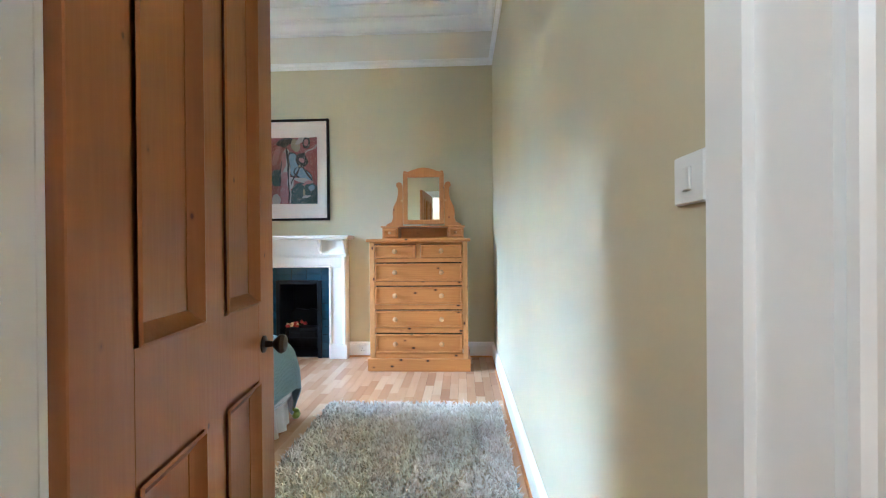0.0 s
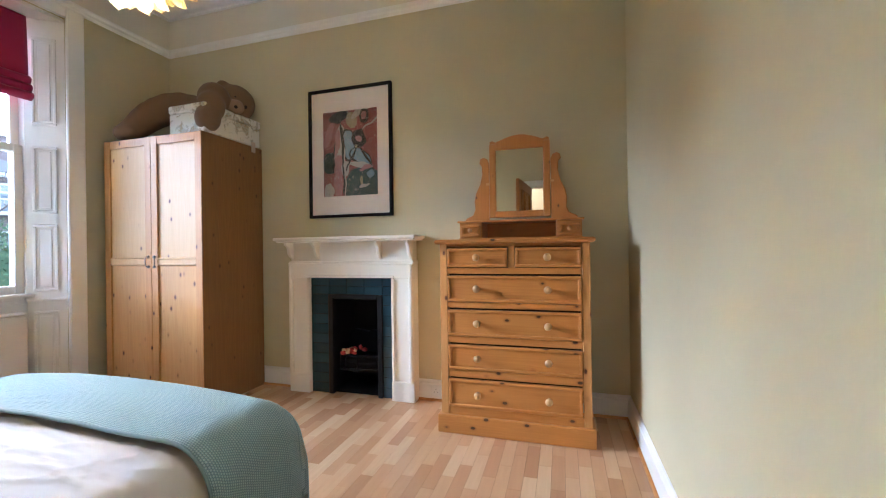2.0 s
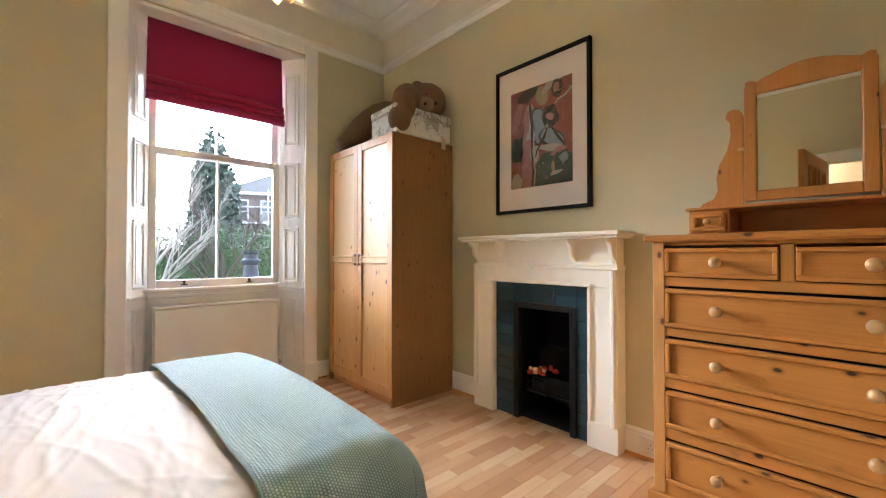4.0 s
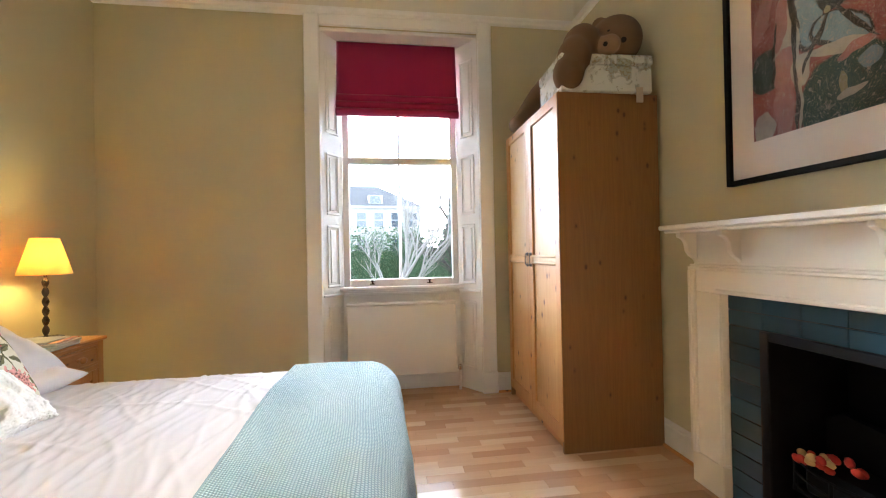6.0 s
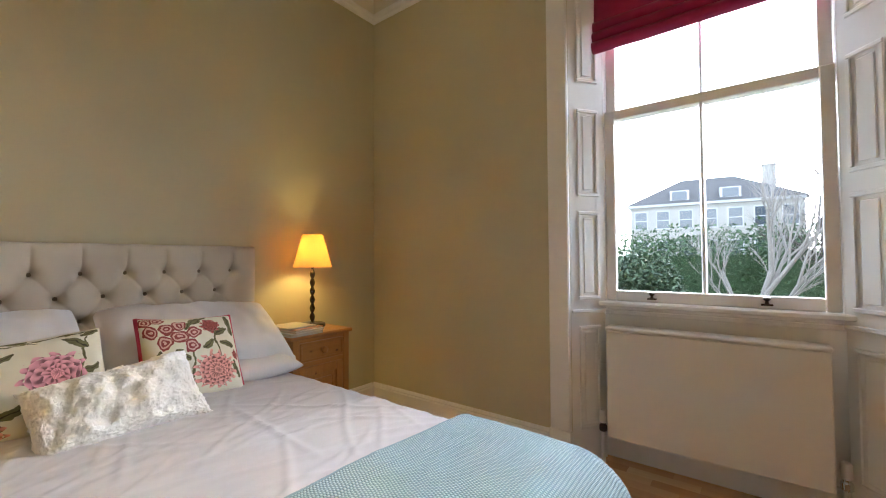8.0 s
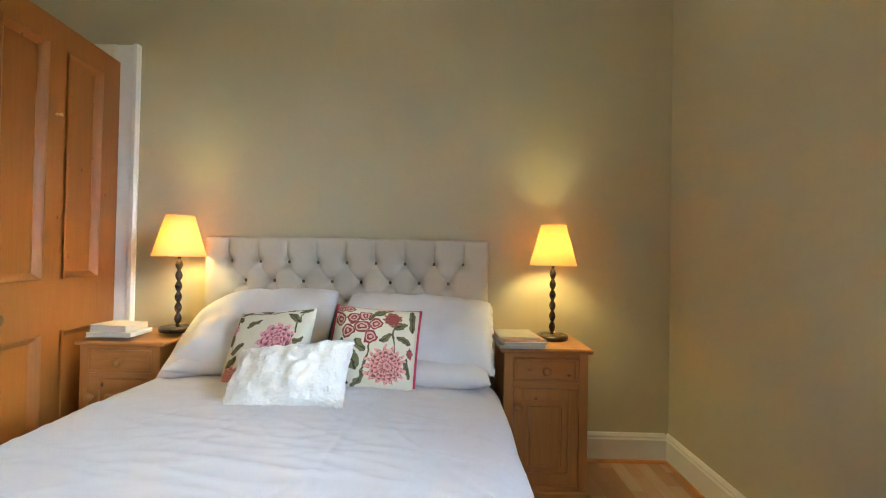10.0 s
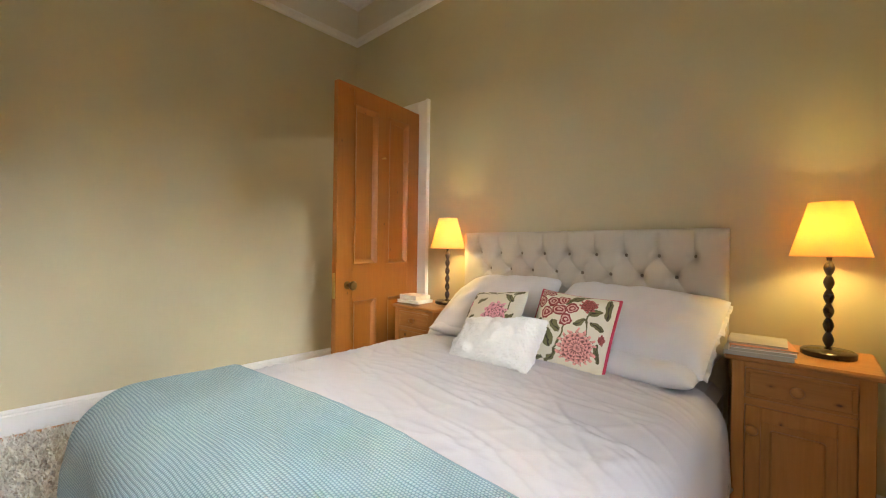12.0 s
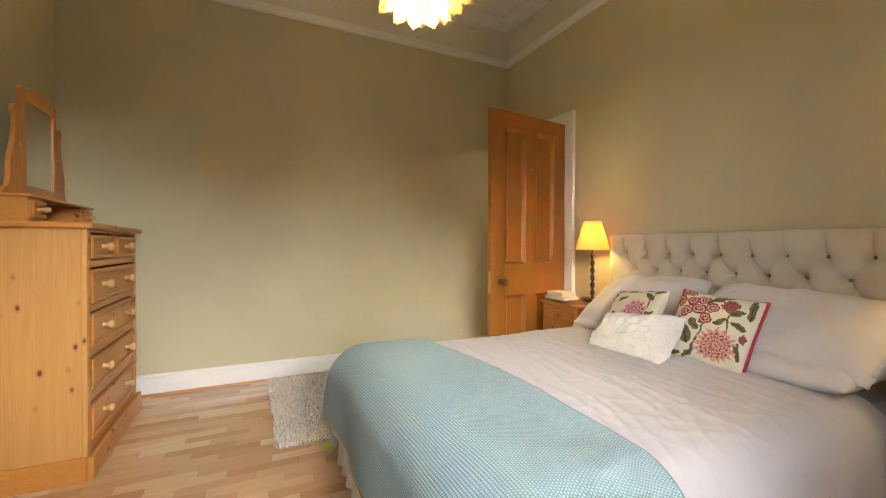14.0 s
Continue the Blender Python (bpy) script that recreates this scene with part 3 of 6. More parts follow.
# floral box and soft toy on the wardrobe
mat, n, l, b = material("floral_cotton", 0.8)
c = node_coords(n, l)
blob = node_noise(n, l, c, 13, 4, 0.6, 0.8)
leaf = node_noise(n, l, c, 40, 2, 0.5, 1.5)
col = node_mix(n, l, node_ramp(n, l, blob, [(0.5, (0, 0, 0)), (0.58, (1, 1, 1))]), (0.72, 0.72, 0.68), (0.45, 0.46, 0.42))
col = node_mix(n, l, node_ramp(n, l, node_math(n, l, "MULTIPLY", blob, leaf), [(0.31, (0, 0, 0)), (0.35, (1, 1, 1))]), col, (0.38, 0.33, 0.22))
l.new(col, b.inputs["Base Color"])
FLORALBOX = mat
fb = thing("storage_box", pose(-3.245, 3.0, WH, 0, 0, -2), "floral fabric covered storage box on the wardrobe", "box")
boxes("box_body", [(0, 0.345, 0, 0.53, 0.002, 0.155)], FLORALBOX, fb, bevel=0.008)
boxes("lid", [(-0.006, 0.351, -0.006, 0.536, 0.157, 0.215)], FLORALBOX, fb, bevel=0.01)
boxes("label_tag", [(0.346, 0.353, 0.43, 0.47, -0.055, 0.03)], cloth("pale_tag", (0.6, 0.5, 0.4)), fb, "pale fabric tag", 0.002)


def blob_mesh(rows, segs=24):
    bm = bmesh.new()
    for cx, cy, cz, rx, ry, rz, yaw, tilt in rows:
        g = bmesh.ops.create_uvsphere(bm, u_segments=segs, v_segments=segs // 2, radius=1.0)
        m = pose(cx, cy, cz, 0, tilt, yaw) @ Matrix.Diagonal((rx, ry, rz, 1))
        bmesh.ops.transform(bm, matrix=m, verts=g["verts"])
    return bm


FUR = cloth("brown_plush", (0.165, 0.098, 0.05), 160, 0.95, 0.1, 1.0, 0.05)
fn, fl_ = FUR.node_tree.nodes, FUR.node_tree.links
fpos = fn.new("ShaderNodeTexCoord")
fcol = fn["Principled BSDF"].inputs["Base Color"].links[0].from_socket
MUZZLE = Vector((-2.872, 3.255, 2.245))
for shift, size, tint in (((0, 0, 0), 0.064, (0.27, 0.17, 0.10)), ((0.036, -0.045, -0.016), 0.014, (0.012, 0.01, 0.01)),
                          ((-0.028, 0.02, 0.085), 0.017, (0.012, 0.01, 0.01)), ((0.022, 0.078, 0.022), 0.017, (0.012, 0.01, 0.01))):
    gap = fn.new("ShaderNodeVectorMath")
    gap.operation = "DISTANCE"
    fl_.new(fpos.outputs["Object"], gap.inputs[0])
    gap.inputs[1].default_value = MUZZLE + Vector(shift)
    fcol = node_mix(fn, fl_, node_math(fn, fl_, "LESS_THAN", gap.outputs["Value"], size), fcol, tint)
fl_.new(fcol, fn["Principled BSDF"].inputs["Base Color"])
# back arched over the box, one leg behind it, an arm over the edge, head at the wall
spine = [(-3.02, 3.30, 2.30, 0.11), (-3.12, 3.34, 2.295, 0.105), (-3.22, 3.36, 2.295, 0.105), (-3.32, 3.36, 2.305, 0.11), (-3.41, 3.345, 2.32, 0.118), (-3.49, 3.315, 2.33, 0.125), (-3.56, 3.27, 2.315, 0.125),
         (-3.615, 3.225, 2.28, 0.12), (-3.655, 3.18, 2.235, 0.114), (-3.68, 3.14, 2.185, 0.106), (-3.695, 3.10, 2.135, 0.097), (-3.705, 3.06, 2.085, 0.09)]
bm = blob_mesh([(x, y, z, k, k, k, 0, 0) for x, y, z, k in spine] +
               [(-3.70, 3.01, 2.06, 0.095, 0.075, 0.068, 0, 0), (-2.985, 3.15, 2.29, 0.115, 0.105, 0.12, 15, 10), (-2.945, 3.085, 2.20, 0.10, 0.095, 0.12, 15, 8),
                (-2.925, 3.04, 2.10, 0.09, 0.085, 0.105, 15, 4), (-2.99, 3.36, 2.325, 0.155, 0.14, 0.145, 30, 10), (*MUZZLE, 0.06, 0.06, 0.056, 0, 0),
                (-3.04, 3.29, 2.455, 0.05, 0.035, 0.04, 20, 0)])
bear = part("teddy_bear", bm, FUR, sharp=180)
tagged(bear, "large brown plush toy bear sprawled over a box", "soft toy")
rm = bear.modifiers.new("merge", "REMESH")
rm.mode, rm.voxel_size, rm.use_smooth_shade = "VOXEL", 0.012, True
sm = bear.modifiers.new("soft", "SMOOTH")
sm.factor, sm.iterations = 0.6, 14

# ---------------------------------------------------------------- fireplace
fire = thing("fireplace", pose(-2.045, NORTH, 0) @ Matrix.Diagonal((1.035, 1.1, 0.985, 1)), "ivory painted timber fireplace with blue tiles and black grate", "fireplace")
FY, XA, XB, OZ = -0.085, -0.185, 0.255, 0.79
boxes("mantel_shelf", [(-0.575, 0.57, -0.205, 0.0, 1.222, 1.246), (-0.56, 0.555, -0.19, 0.0, 1.208, 1.222)], CREAM, fire, bevel=0.005)
boxes("frieze_panel", [(-0.505, 0.505, FY, 0.0, 1.055, 1.208)], CREAM, fire, bevel=0.003)
boxes("header", [(-0.512, 0.512, FY - 0.008, 0.0, 0.925, 1.03)], CREAM, fire, bevel=0.003)
boxes("header_moulding", [(-0.518, 0.518, FY - 0.022, 0.0, 1.03, 1.044)], CREAM, fire, bevel=0.003)
boxes("header_moulding", [(-0.515, 0.515, FY - 0.014, 0.0, 1.044, 1.056)], CREAM, fire, bevel=0.003)
for s in (-1, 1):
    x0, x1 = sorted((s * 0.512, s * 0.345))
    boxes("jamb", [(x0, x1, FY - 0.008, 0.0, 0.0, 0.925), (x0 - 0.004, x1 + 0.004, FY - 0.016, 0.0, 0.0, 0.15)], CREAM, fire, bevel=0.003)
    xa, xb = sorted((s * 0.478, s * 0.512))
    boxes("outer_moulding", [(xa, xb, FY - 0.026, FY - 0.008, 0.15, 1.03), (xa + 0.006, xb - 0.006, FY - 0.034, FY - 0.026, 0.15, 1.03)], CREAM, fire, bevel=0.004)
    xa, xb = sorted((s * 0.345, s * 0.368))
    boxes("inner_bead", [(xa, xb, FY - 0.02, FY - 0.008, 0.15, 0.925)], CREAM, fire, bevel=0.005)
boxes("inner_bead", [(-0.368, 0.368, FY - 0.02, FY - 0.008, 0.926, 0.946)], CREAM, fire, bevel=0.005)
for x in (-0.493, -0.258, 0.258, 0.493):
    bm = bmesh.new()
    pr = [(FY, 1.208), (FY - 0.085, 1.208), (FY - 0.085, 1.188), (FY - 0.062, 1.176), (FY - 0.05, 1.155), (FY - 0.046, 1.12), (FY - 0.03, 1.095), (FY - 0.008, 1.08), (FY, 1.066)]
    prism(bm, pr, 0, x - 0.012, x + 0.012, 0.003)
    part("bracket", bm, CREAM, fire)
TILE, n, l, b = material("blue_glazed_tile", 0.12, coat=0.5)
info = n.new("ShaderNodeObjectInfo")
c = node_coords(n, l)
f = node_noise(n, l, c, 9, 3)
col = node_ramp(n, l, node_math(n, l, "ADD", node_math(n, l, "MULTIPLY", info.outputs["Random"], 0.6), node_math(n, l, "MULTIPLY", f, 0.4)),
                [(0.1, (0.012, 0.036, 0.054)), (0.5, (0.017, 0.049, 0.07)), (0.95, (0.025, 0.067, 0.09))])
l.new(col, b.inputs["Base Color"])
node_bump(n, l, b, f, 0.2, 0.004)
boxes("tile_backing", [(-0.345, XA, -0.055, 0.0, 0.0, 0.925), (XB, 0.345, -0.055, 0.0, 0.0, 0.925), (XA, XB, -0.055, 0.0, OZ, 0.925)],
      plain("dark_grout", (0.018, 0.036, 0.045), 0.8), fire)
meshes = {}


def tile(x0, x1, z0, z1):
    key = (round(x1 - x0, 4), round(z1 - z0, 4))
    if key not in meshes:
        bm = bmesh.new()
        box(bm, 0.001, key[0] - 0.001, -0.008, 0.0, 0.001, key[1] - 0.001, 0.0022)
        meshes[key] = mesh_of("tile", bm, TILE)
    ob = new("tile", meshes[key])
    ob.parent = fire
    ob.location = (x0, -0.0555, z0)


row = 0.079
for k in range(10):
    z0 = k * row
    tile(-0.345, XA, z0, z0 + row)
    tile(XB, 0.345, z0, z0 + row)
for k in range(2):
    for j in range(3):
        w = (XB - XA) / 3
        tile(XA + j * w, XA + (j + 1) * w, OZ + k * 0.0675, OZ + (k + 1) * 0.0675)
    tile(-0.345, XA, OZ + k * 0.0675, OZ + (k + 1) * 0.0675)
    tile(XB, 0.345, OZ + k * 0.0675, OZ + (k + 1) * 0.0675)
xa, xb = XA, XB
boxes("fire_back", [(xa, xb, 0.28, 0.30, 0, OZ)], BLACK, fire)
for name, r in (("cheek", (xa, xa + 0.012, -0.03, 0.28, 0, OZ)), ("cheek", (xb - 0.012, xb, -0.03, 0.28, 0, OZ)),
                ("fire_top", (xa + 0.012, xb - 0.012, -0.03, 0.28, OZ - 0.012, OZ - 0.001)), ("hearth_plate", (xa + 0.012, xb - 0.012, -0.03, 0.28, 0.0, 0.012))):
    boxes(name, [r], BLACK, fire)
boxes("iron_surround", [(xa - 0.004, xa + 0.035, -0.078, -0.03, 0.0, OZ), (xb - 0.035, xb + 0.004, -0.078, -0.03, 0.0, OZ), (xa + 0.035, xb - 0.035, -0.078, -0.03, OZ - 0.035, OZ + 0.004)], BLACK, fire, bevel=0.004)
bm = bmesh.new()
for z in (0.20, 0.25, 0.30):
    tube(bm, [(xa + 0.05 + (xb - xa - 0.1) * t, 0.0 - 0.05 * math.sin(math.pi * t), z) for t in [i / 12 for i in range(13)]], 0.004)
for t in (0.02, 0.5, 0.98):
    tube(bm, [(xa + 0.05 + (xb - xa - 0.1) * t, 0.0 - 0.05 * math.sin(math.pi * t), z) for z in (0.175, 0.24, 0.30)], 0.006)
box(bm, xa + 0.04, xb - 0.04, 0.0, 0.22, 0.17, 0.185)
part("fire_basket", bm, BLACK, fire)
bm = bmesh.new()
prism(bm, [(xa + 0.03, 0.10), (xb - 0.03, 0.10), (xb - 0.03, 0.43), (-0.1 + 0.15, 0.47), (0.03, 0.45), (-0.1, 0.47), (xa + 0.03, 0.43)], 1, 0.16, 0.20)
part("fire_hood", bm, BLACK, fire)
COAL_R = plain("red_ceramic_coal", (0.50, 0.035, 0.025), 0.7, vary=0.4)
COAL_W = plain("ash_pale_coal", (0.75, 0.50, 0.22), 0.8, vary=0.3)
coals = thing("coals", pose(-2.04, NORTH, 0.165), "red and pale ceramic coals heaped in the fire basket", "coals")
rng = random.Random(4)
bm = bmesh.new()
box(bm, xa + 0.06, xb - 0.06, 0.0, 0.2, 0.0, 0.12, 0.03)
part("ember_bed", bm, BLACK, coals)
for i in range(22):
    bm = bmesh.new()
    g = bmesh.ops.create_icosphere(bm, subdivisions=2, radius=0.016)
    for v in bm.verts:
        v.co *= 1 + 0.35 * noise.noise(v.co * 40 + Vector((i * 3, 0, 0)))
    px = -0.03 + rng.uniform(-0.09, 0.09)
    bmesh.ops.transform(bm, matrix=pose(px, rng.uniform(-0.02, 0.07), 0.135 + rng.uniform(0, 0.045) * (1 - abs(px) * 4), rng.uniform(0, 90), rng.uniform(0, 90)) @ Matrix.Diagonal((1.2, 0.9, 0.8, 1)), verts=bm.verts)
    part("coal", bm, COAL_W if i % 4 == 0 else COAL_R, coals)

# ---------------------------------------------------------------- chest of drawers
chest = thing("chest_of_drawers", pose(-0.755, 3.10, 0) @ Matrix.Diagonal((0.965, 1, 1, 1)), "knotty honey pine chest with six drawers", "chest of drawers")
CX = 0.455
boxes("top", [(-CX - 0.028, CX + 0.028, -0.03, 0.455, 1.152, 1.18)], PINE_X, chest, bevel=0.008)
for s in (-1, 1):
    a, b = sorted((s * CX, s * (CX - 0.02)))
    boxes("side_panel", [(a, b, 0.02, 0.45, 0.09, 1.152)], PINE_Z, chest)
    a, b = sorted((s * CX, s * 0.408))
    boxes("stile", [(a, b, 0.0, 0.02, 0.10, 1.152)], PINE_Z, chest, bevel=0.003)
boxes("back", [(-CX + 0.02, CX - 0.02, 0.43, 0.45, 0.09, 1.152)], PINE_X, chest)
rails = [(1.137, 1.152), (0.97, 1.006), (0.762, 0.797), (0.548, 0.589), (0.338, 0.384), (0.10, 0.157)]
for z0, z1 in rails:
    boxes("rail", [(-0.408, 0.408, 0.004, 0.022, z0, z1)], PINE_X, chest, bevel=0.002)
boxes("rail", [(-0.02, 0.02, 0.004, 0.022, 1.006, 1.137)], PINE_Z, chest, bevel=0.002)
boxes("plinth", [(-CX - 0.02, CX + 0.02, -0.025, 0.0, 0.0, 0.112), (-CX - 0.02, -CX, 0.0, 0.45, 0.0, 0.112), (CX, CX + 0.02, 0.0, 0.45, 0.0, 0.112)], PINE_X, chest, bevel=0.005)


def drawer(x0, x1, z0, z1, knobs, parent, y=0.0, kr=0.021, mat=None):
    """A drawer front with a raised bevelled border and turned wooden knobs."""
    m = mat or PINE_X
    bm = bmesh.new()
    g, w = 0.004, 0.018
    z1 -= 0.004
    box(bm, x0 + g, x1 - g, y + 0.002, y + 0.02, z0 + g, z1 - g - 0.003)
    for q in ((x0 + g, x1 - g, z0 + g, z0 + g + w), (x0 + g, x1 - g, z1 - g - 0.003 - w, z1 - g - 0.003), (x0 + g, x0 + g + w, z0 + g + w, z1 - g - w - 0.003), (x1 - g - w, x1 - g, z0 + g + w, z1 - g - w - 0.003)):
        box(bm, q[0], q[1], y - 0.009, y + 0.002, q[2], q[3], 0.004)
    d = part("drawer", bm, m, parent)
    for kx in knobs:
        bm = bmesh.new()
        lathe(bm, [(kr * 0.62, 0.002), (kr * 0.55, -0.004), (kr * 0.45, -0.014), (kr * 0.85, -0.022), (kr * 1.05, -0.031), (kr * 0.9, -0.041), (kr * 0.3, -0.046)], 18, (kx, y, (z0 + z1) / 2), "y")
        part("knob", bm, KNOB, d, "pale turned wooden knob", 60)
    return d


drawer(-0.408, -0.02, 1.006, 1.137, [-0.214], chest)
drawer(0.02, 0.408, 1.006, 1.137, [0.214], chest)
for z0, z1 in ((0.797, 0.97), (0.589, 0.762), (0.384, 0.548), (0.157, 0.338)):
    drawer(-0.408, 0.408, z0, z1, [-0.214, 0.214], chest)
# solid black filler: gives the drawer gaps their shade by colour
boxes("gap_shade_block", [(-0.4, 0.4, 0.024, 0.42, 0.13, 1.13)], BLACK, chest, "black block standing in for the shade behind the drawers")

# dressing mirror
MIRROR, n, l, b = material("mirror_silver", 0.02, 1.0)
b.inputs["Base Color"].default_value = (0.86, 0.88, 0.86, 1)
dm = thing("dressing_mirror", pose(-0.733, 3.345, 1.18) @ Matrix.Diagonal((1.045, 1, 1.02, 1)), "pine swing mirror with two small drawers on the chest", "mirror")
boxes("base", [(-0.375, 0.375, -0.03, 0.2, 0.0, 0.012), (-0.382, 0.382, -0.037, 0.2, 0.112, 0.124), (-0.37, -0.225, -0.02, 0.19, 0.012, 0.112), (0.225, 0.37, -0.02, 0.19, 0.012, 0.112), (-0.225, 0.225, 0.17, 0.19, 0.012, 0.112)], PINE_X, dm, bevel=0.003)
drawer(-0.362, -0.233, 0.016, 0.108, [-0.297], dm, -0.028, 0.012)
drawer(0.233, 0.362, 0.016, 0.108, [0.297], dm, -0.028, 0.012)
for s in (-1, 1):
    bm = bmesh.new()
    pr = [(0.193, 0.124), (0.355, 0.124), (0.345, 0.145), (0.30, 0.165), (0.285, 0.2), (0.29, 0.25), (0.28, 0.30), (0.25, 0.36), (0.237, 0.42), (0.24, 0.47), (0.255, 0.49), (0.25, 0.515), (0.23, 0.525), (0.205, 0.515), (0.193, 0.49)]
    prism(bm, [(s * x, 0.124 + (z - 0.124) * 1.06) for x, z in pr], 1, 0.07, 0.092, 0.003)
    part("post", bm, PINE_MIRROR, dm)
swing = pose(0, 0.08, 0.37, -0.7)
bm = bmesh.new()
hw, z0, z1, w = 0.19, -0.225, 0.262, 0.04
box(bm, -hw, -hw + w, -0.011, 0.011, z0, z1, 0.003)
box(bm, hw - w, hw, -0.011, 0.011, z0, z1, 0.003)
box(bm, -hw + w, hw - w, -0.011, 0.011, z0, z0 + w, 0.003)
crest = [(-hw + w, z1 - w), (hw - w, z1 - w)] + [(x, z1 + 0.055 * math.cos(x / hw * 1.45) ** 1.5 - 0.004) for x in [hw - w - (2 * (hw - w)) * i / 16 for i in range(17)]]
prism(bm, crest, 1, -0.011, 0.011, 0.002)
for s in (-1, 1):
    prism(bm, [(s * (hw - 0.005), z1), (s * (hw - w), z1), (s * (hw - w), z1 + 0.012), (s * (hw - 0.02), z1 + 0.022), (s * (hw - 0.004), z1 + 0.016)], 1, -0.011, 0.011)
bmesh.ops.transform(bm, matrix=swing, verts=bm.verts)
mf = part("mirror_frame", bm, PINE_MIRROR, dm)
bm = bmesh.new()
box(bm, -hw + w, hw - w, -0.004, 0.006, z0 + w, z1 - w, 0.003)
bmesh.ops.transform(bm, matrix=swing, verts=bm.verts)
part("mirror_glass", bm, MIRROR, mf, "bevelled mirror glass")
for s in (-1, 1):
    bm = bmesh.new()
    lathe(bm, [(0.012, 0.0), (0.012, 0.022)] if s > 0 else [(0.012, -0.022), (0.012, 0.0)], 12, (s * hw, 0.08, 0.37), "x")
    part("pivot", bm, KNOB, dm)

# ---------------------------------------------------------------- framed print
PRINT, n, l, b = material("abstract_print", 0.35)
t_ = n.new("ShaderNodeTexCoord")
warp = n.new("ShaderNodeTexNoise")
warp.inputs["Scale"].default_value, warp.inputs["Detail"].default_value = 4.5, 2.5
l.new(t_.outputs["UV"], warp.inputs["Vector"])
wv = n.new("ShaderNodeVectorMath")
wv.operation = "MULTIPLY_ADD"
l.new(warp.outputs["Color"], wv.inputs[0])
wv.inputs[1].default_value = (0.13, 0.11, 0)
shifted = n.new("ShaderNodeMapping")
shifted.inputs["Location"].default_value = (-0.065, -0.055, 0)
l.new(t_.outputs["UV"], shifted.inputs["Vector"])
l.new(shifted.outputs[0], wv.inputs[2])
brush = node_noise(n, l, wv.outputs[0], 11, 5, 0.65, 1.2)


def stroke(under, cx, cy, rx, ry, turn, tint):
    """One brushed oval of paint over what lies under it."""
    m = n.new("ShaderNodeMapping")
    m.vector_type = "TEXTURE"
    m.inputs["Location"].default_value = (cx, cy, 0)
    m.inputs["Rotation"].default_value = (0, 0, radians(turn))
    m.inputs["Scale"].default_value = (rx, ry, 1)
    l.new(wv.outputs[0], m.inputs["Vector"])
    flat = n.new("ShaderNodeVectorMath")
    flat.operation = "MULTIPLY"
    flat.inputs[1].default_value = (1, 1, 0)
    l.new(m.outputs[0], flat.inputs[0])
    ln = n.new("ShaderNodeVectorMath")
    ln.operation = "LENGTH"
    l.new(flat.outputs[0], ln.inputs[0])
    inside = node_ramp(n, l, ln.outputs["Value"], [(0.93, (1, 1, 1)), (1.0, (0, 0, 0))])
    return node_mix(n, l, inside, under, node_mix(n, l, brush, tuple(v * 0.6 for v in tint), tuple(min(0.8, v * 1.35) for v in tint)))


col = node_mix(n, l, brush, (0.20, 0.05, 0.055), (0.46, 0.15, 0.145))
BLK, TEAL, ROSE, PALE, SKYB, OCHRE = (0.03, 0.03, 0.035), (0.05, 0.10, 0.10), (0.46, 0.22, 0.22), (0.55, 0.52, 0.47), (0.27, 0.38, 0.48), (0.42, 0.36, 0.22)
for args in ((0.74, 0.10, 0.36, 0.24, 0, TEAL), (0.12, 0.40, 0.13, 0.14, 20, TEAL), (0.10, 0.72, 0.06, 0.16, -25, ROSE), (0.30, 0.94, 0.20, 0.07, 12, BLK),
             (0.53, 0.90, 0.10, 0.10, 30, OCHRE), (0.70, 0.985, 0.20, 0.05, 20, PALE), (0.78, 0.91, 0.085, 0.10, -10, BLK), (0.78, 0.92, 0.05, 0.06, -10, ROSE),
             (0.90, 0.83, 0.20, 0.012, 25, PALE), (0.31, 0.62, 0.10, 0.24, -10, PALE), (0.27, 0.64, 0.06, 0.17, -14, ROSE), (0.47, 0.60, 0.12, 0.20, 10, BLK),
             (0.48, 0.60, 0.10, 0.18, 10, SKYB), (0.30, 0.36, 0.13, 0.14, 0, ROSE), (0.42, 0.33, 0.09, 0.10, -30, PALE), (0.66, 0.66, 0.15, 0.12, -20, BLK),
             (0.66, 0.665, 0.07, 0.04, -15, ROSE), (0.70, 0.43, 0.24, 0.095, -20, BLK), (0.70, 0.44, 0.21, 0.075, -20, SKYB), (0.70, 0.345, 0.22, 0.035, -8, PALE),
             (0.80, 0.31, 0.14, 0.028, 14, ROSE), (0.28, 0.12, 0.085, 0.20, 5, ROSE), (0.10, 0.06, 0.10, 0.10, 0, PALE), (0.38, 0.36, 0.022, 0.42, 2, BLK),
             (0.405, 0.30, 0.012, 0.36, 2, PALE), (0.55, 0.45, 0.02, 0.20, -38, BLK), (0.79, 0.45, 0.018, 0.20, 48, BLK), (0.37, 0.72, 0.022, 0.17, 14, BLK),
             (0.20, 0.48, 0.016, 0.20, -8, BLK), (0.72, 0.16, 0.03, 0.06, 10, OCHRE), (0.76, 0.115, 0.10, 0.018, 8, PALE), (0.88, 0.23, 0.07, 0.05, 0, SKYB), (0.62, 0.56, 0.03, 0.022, 0, OCHRE)):
    col = stroke(col, *args)
fleck = node_noise(n, l, wv.outputs[0], 24, 5, 0.7, 2.2)
col = node_mix(n, l, node_ramp(n, l, fleck, [(0.55, (0, 0, 0)), (0.62, (0.8, 0.8, 0.8))]), col, (0.52, 0.46, 0.43))
col = node_mix(n, l, node_ramp(n, l, fleck, [(0.32, (0.7, 0.7, 0.7)), (0.38, (0, 0, 0))]), col, (0.04, 0.04, 0.045))
l.new(col, b.inputs["Base Color"])
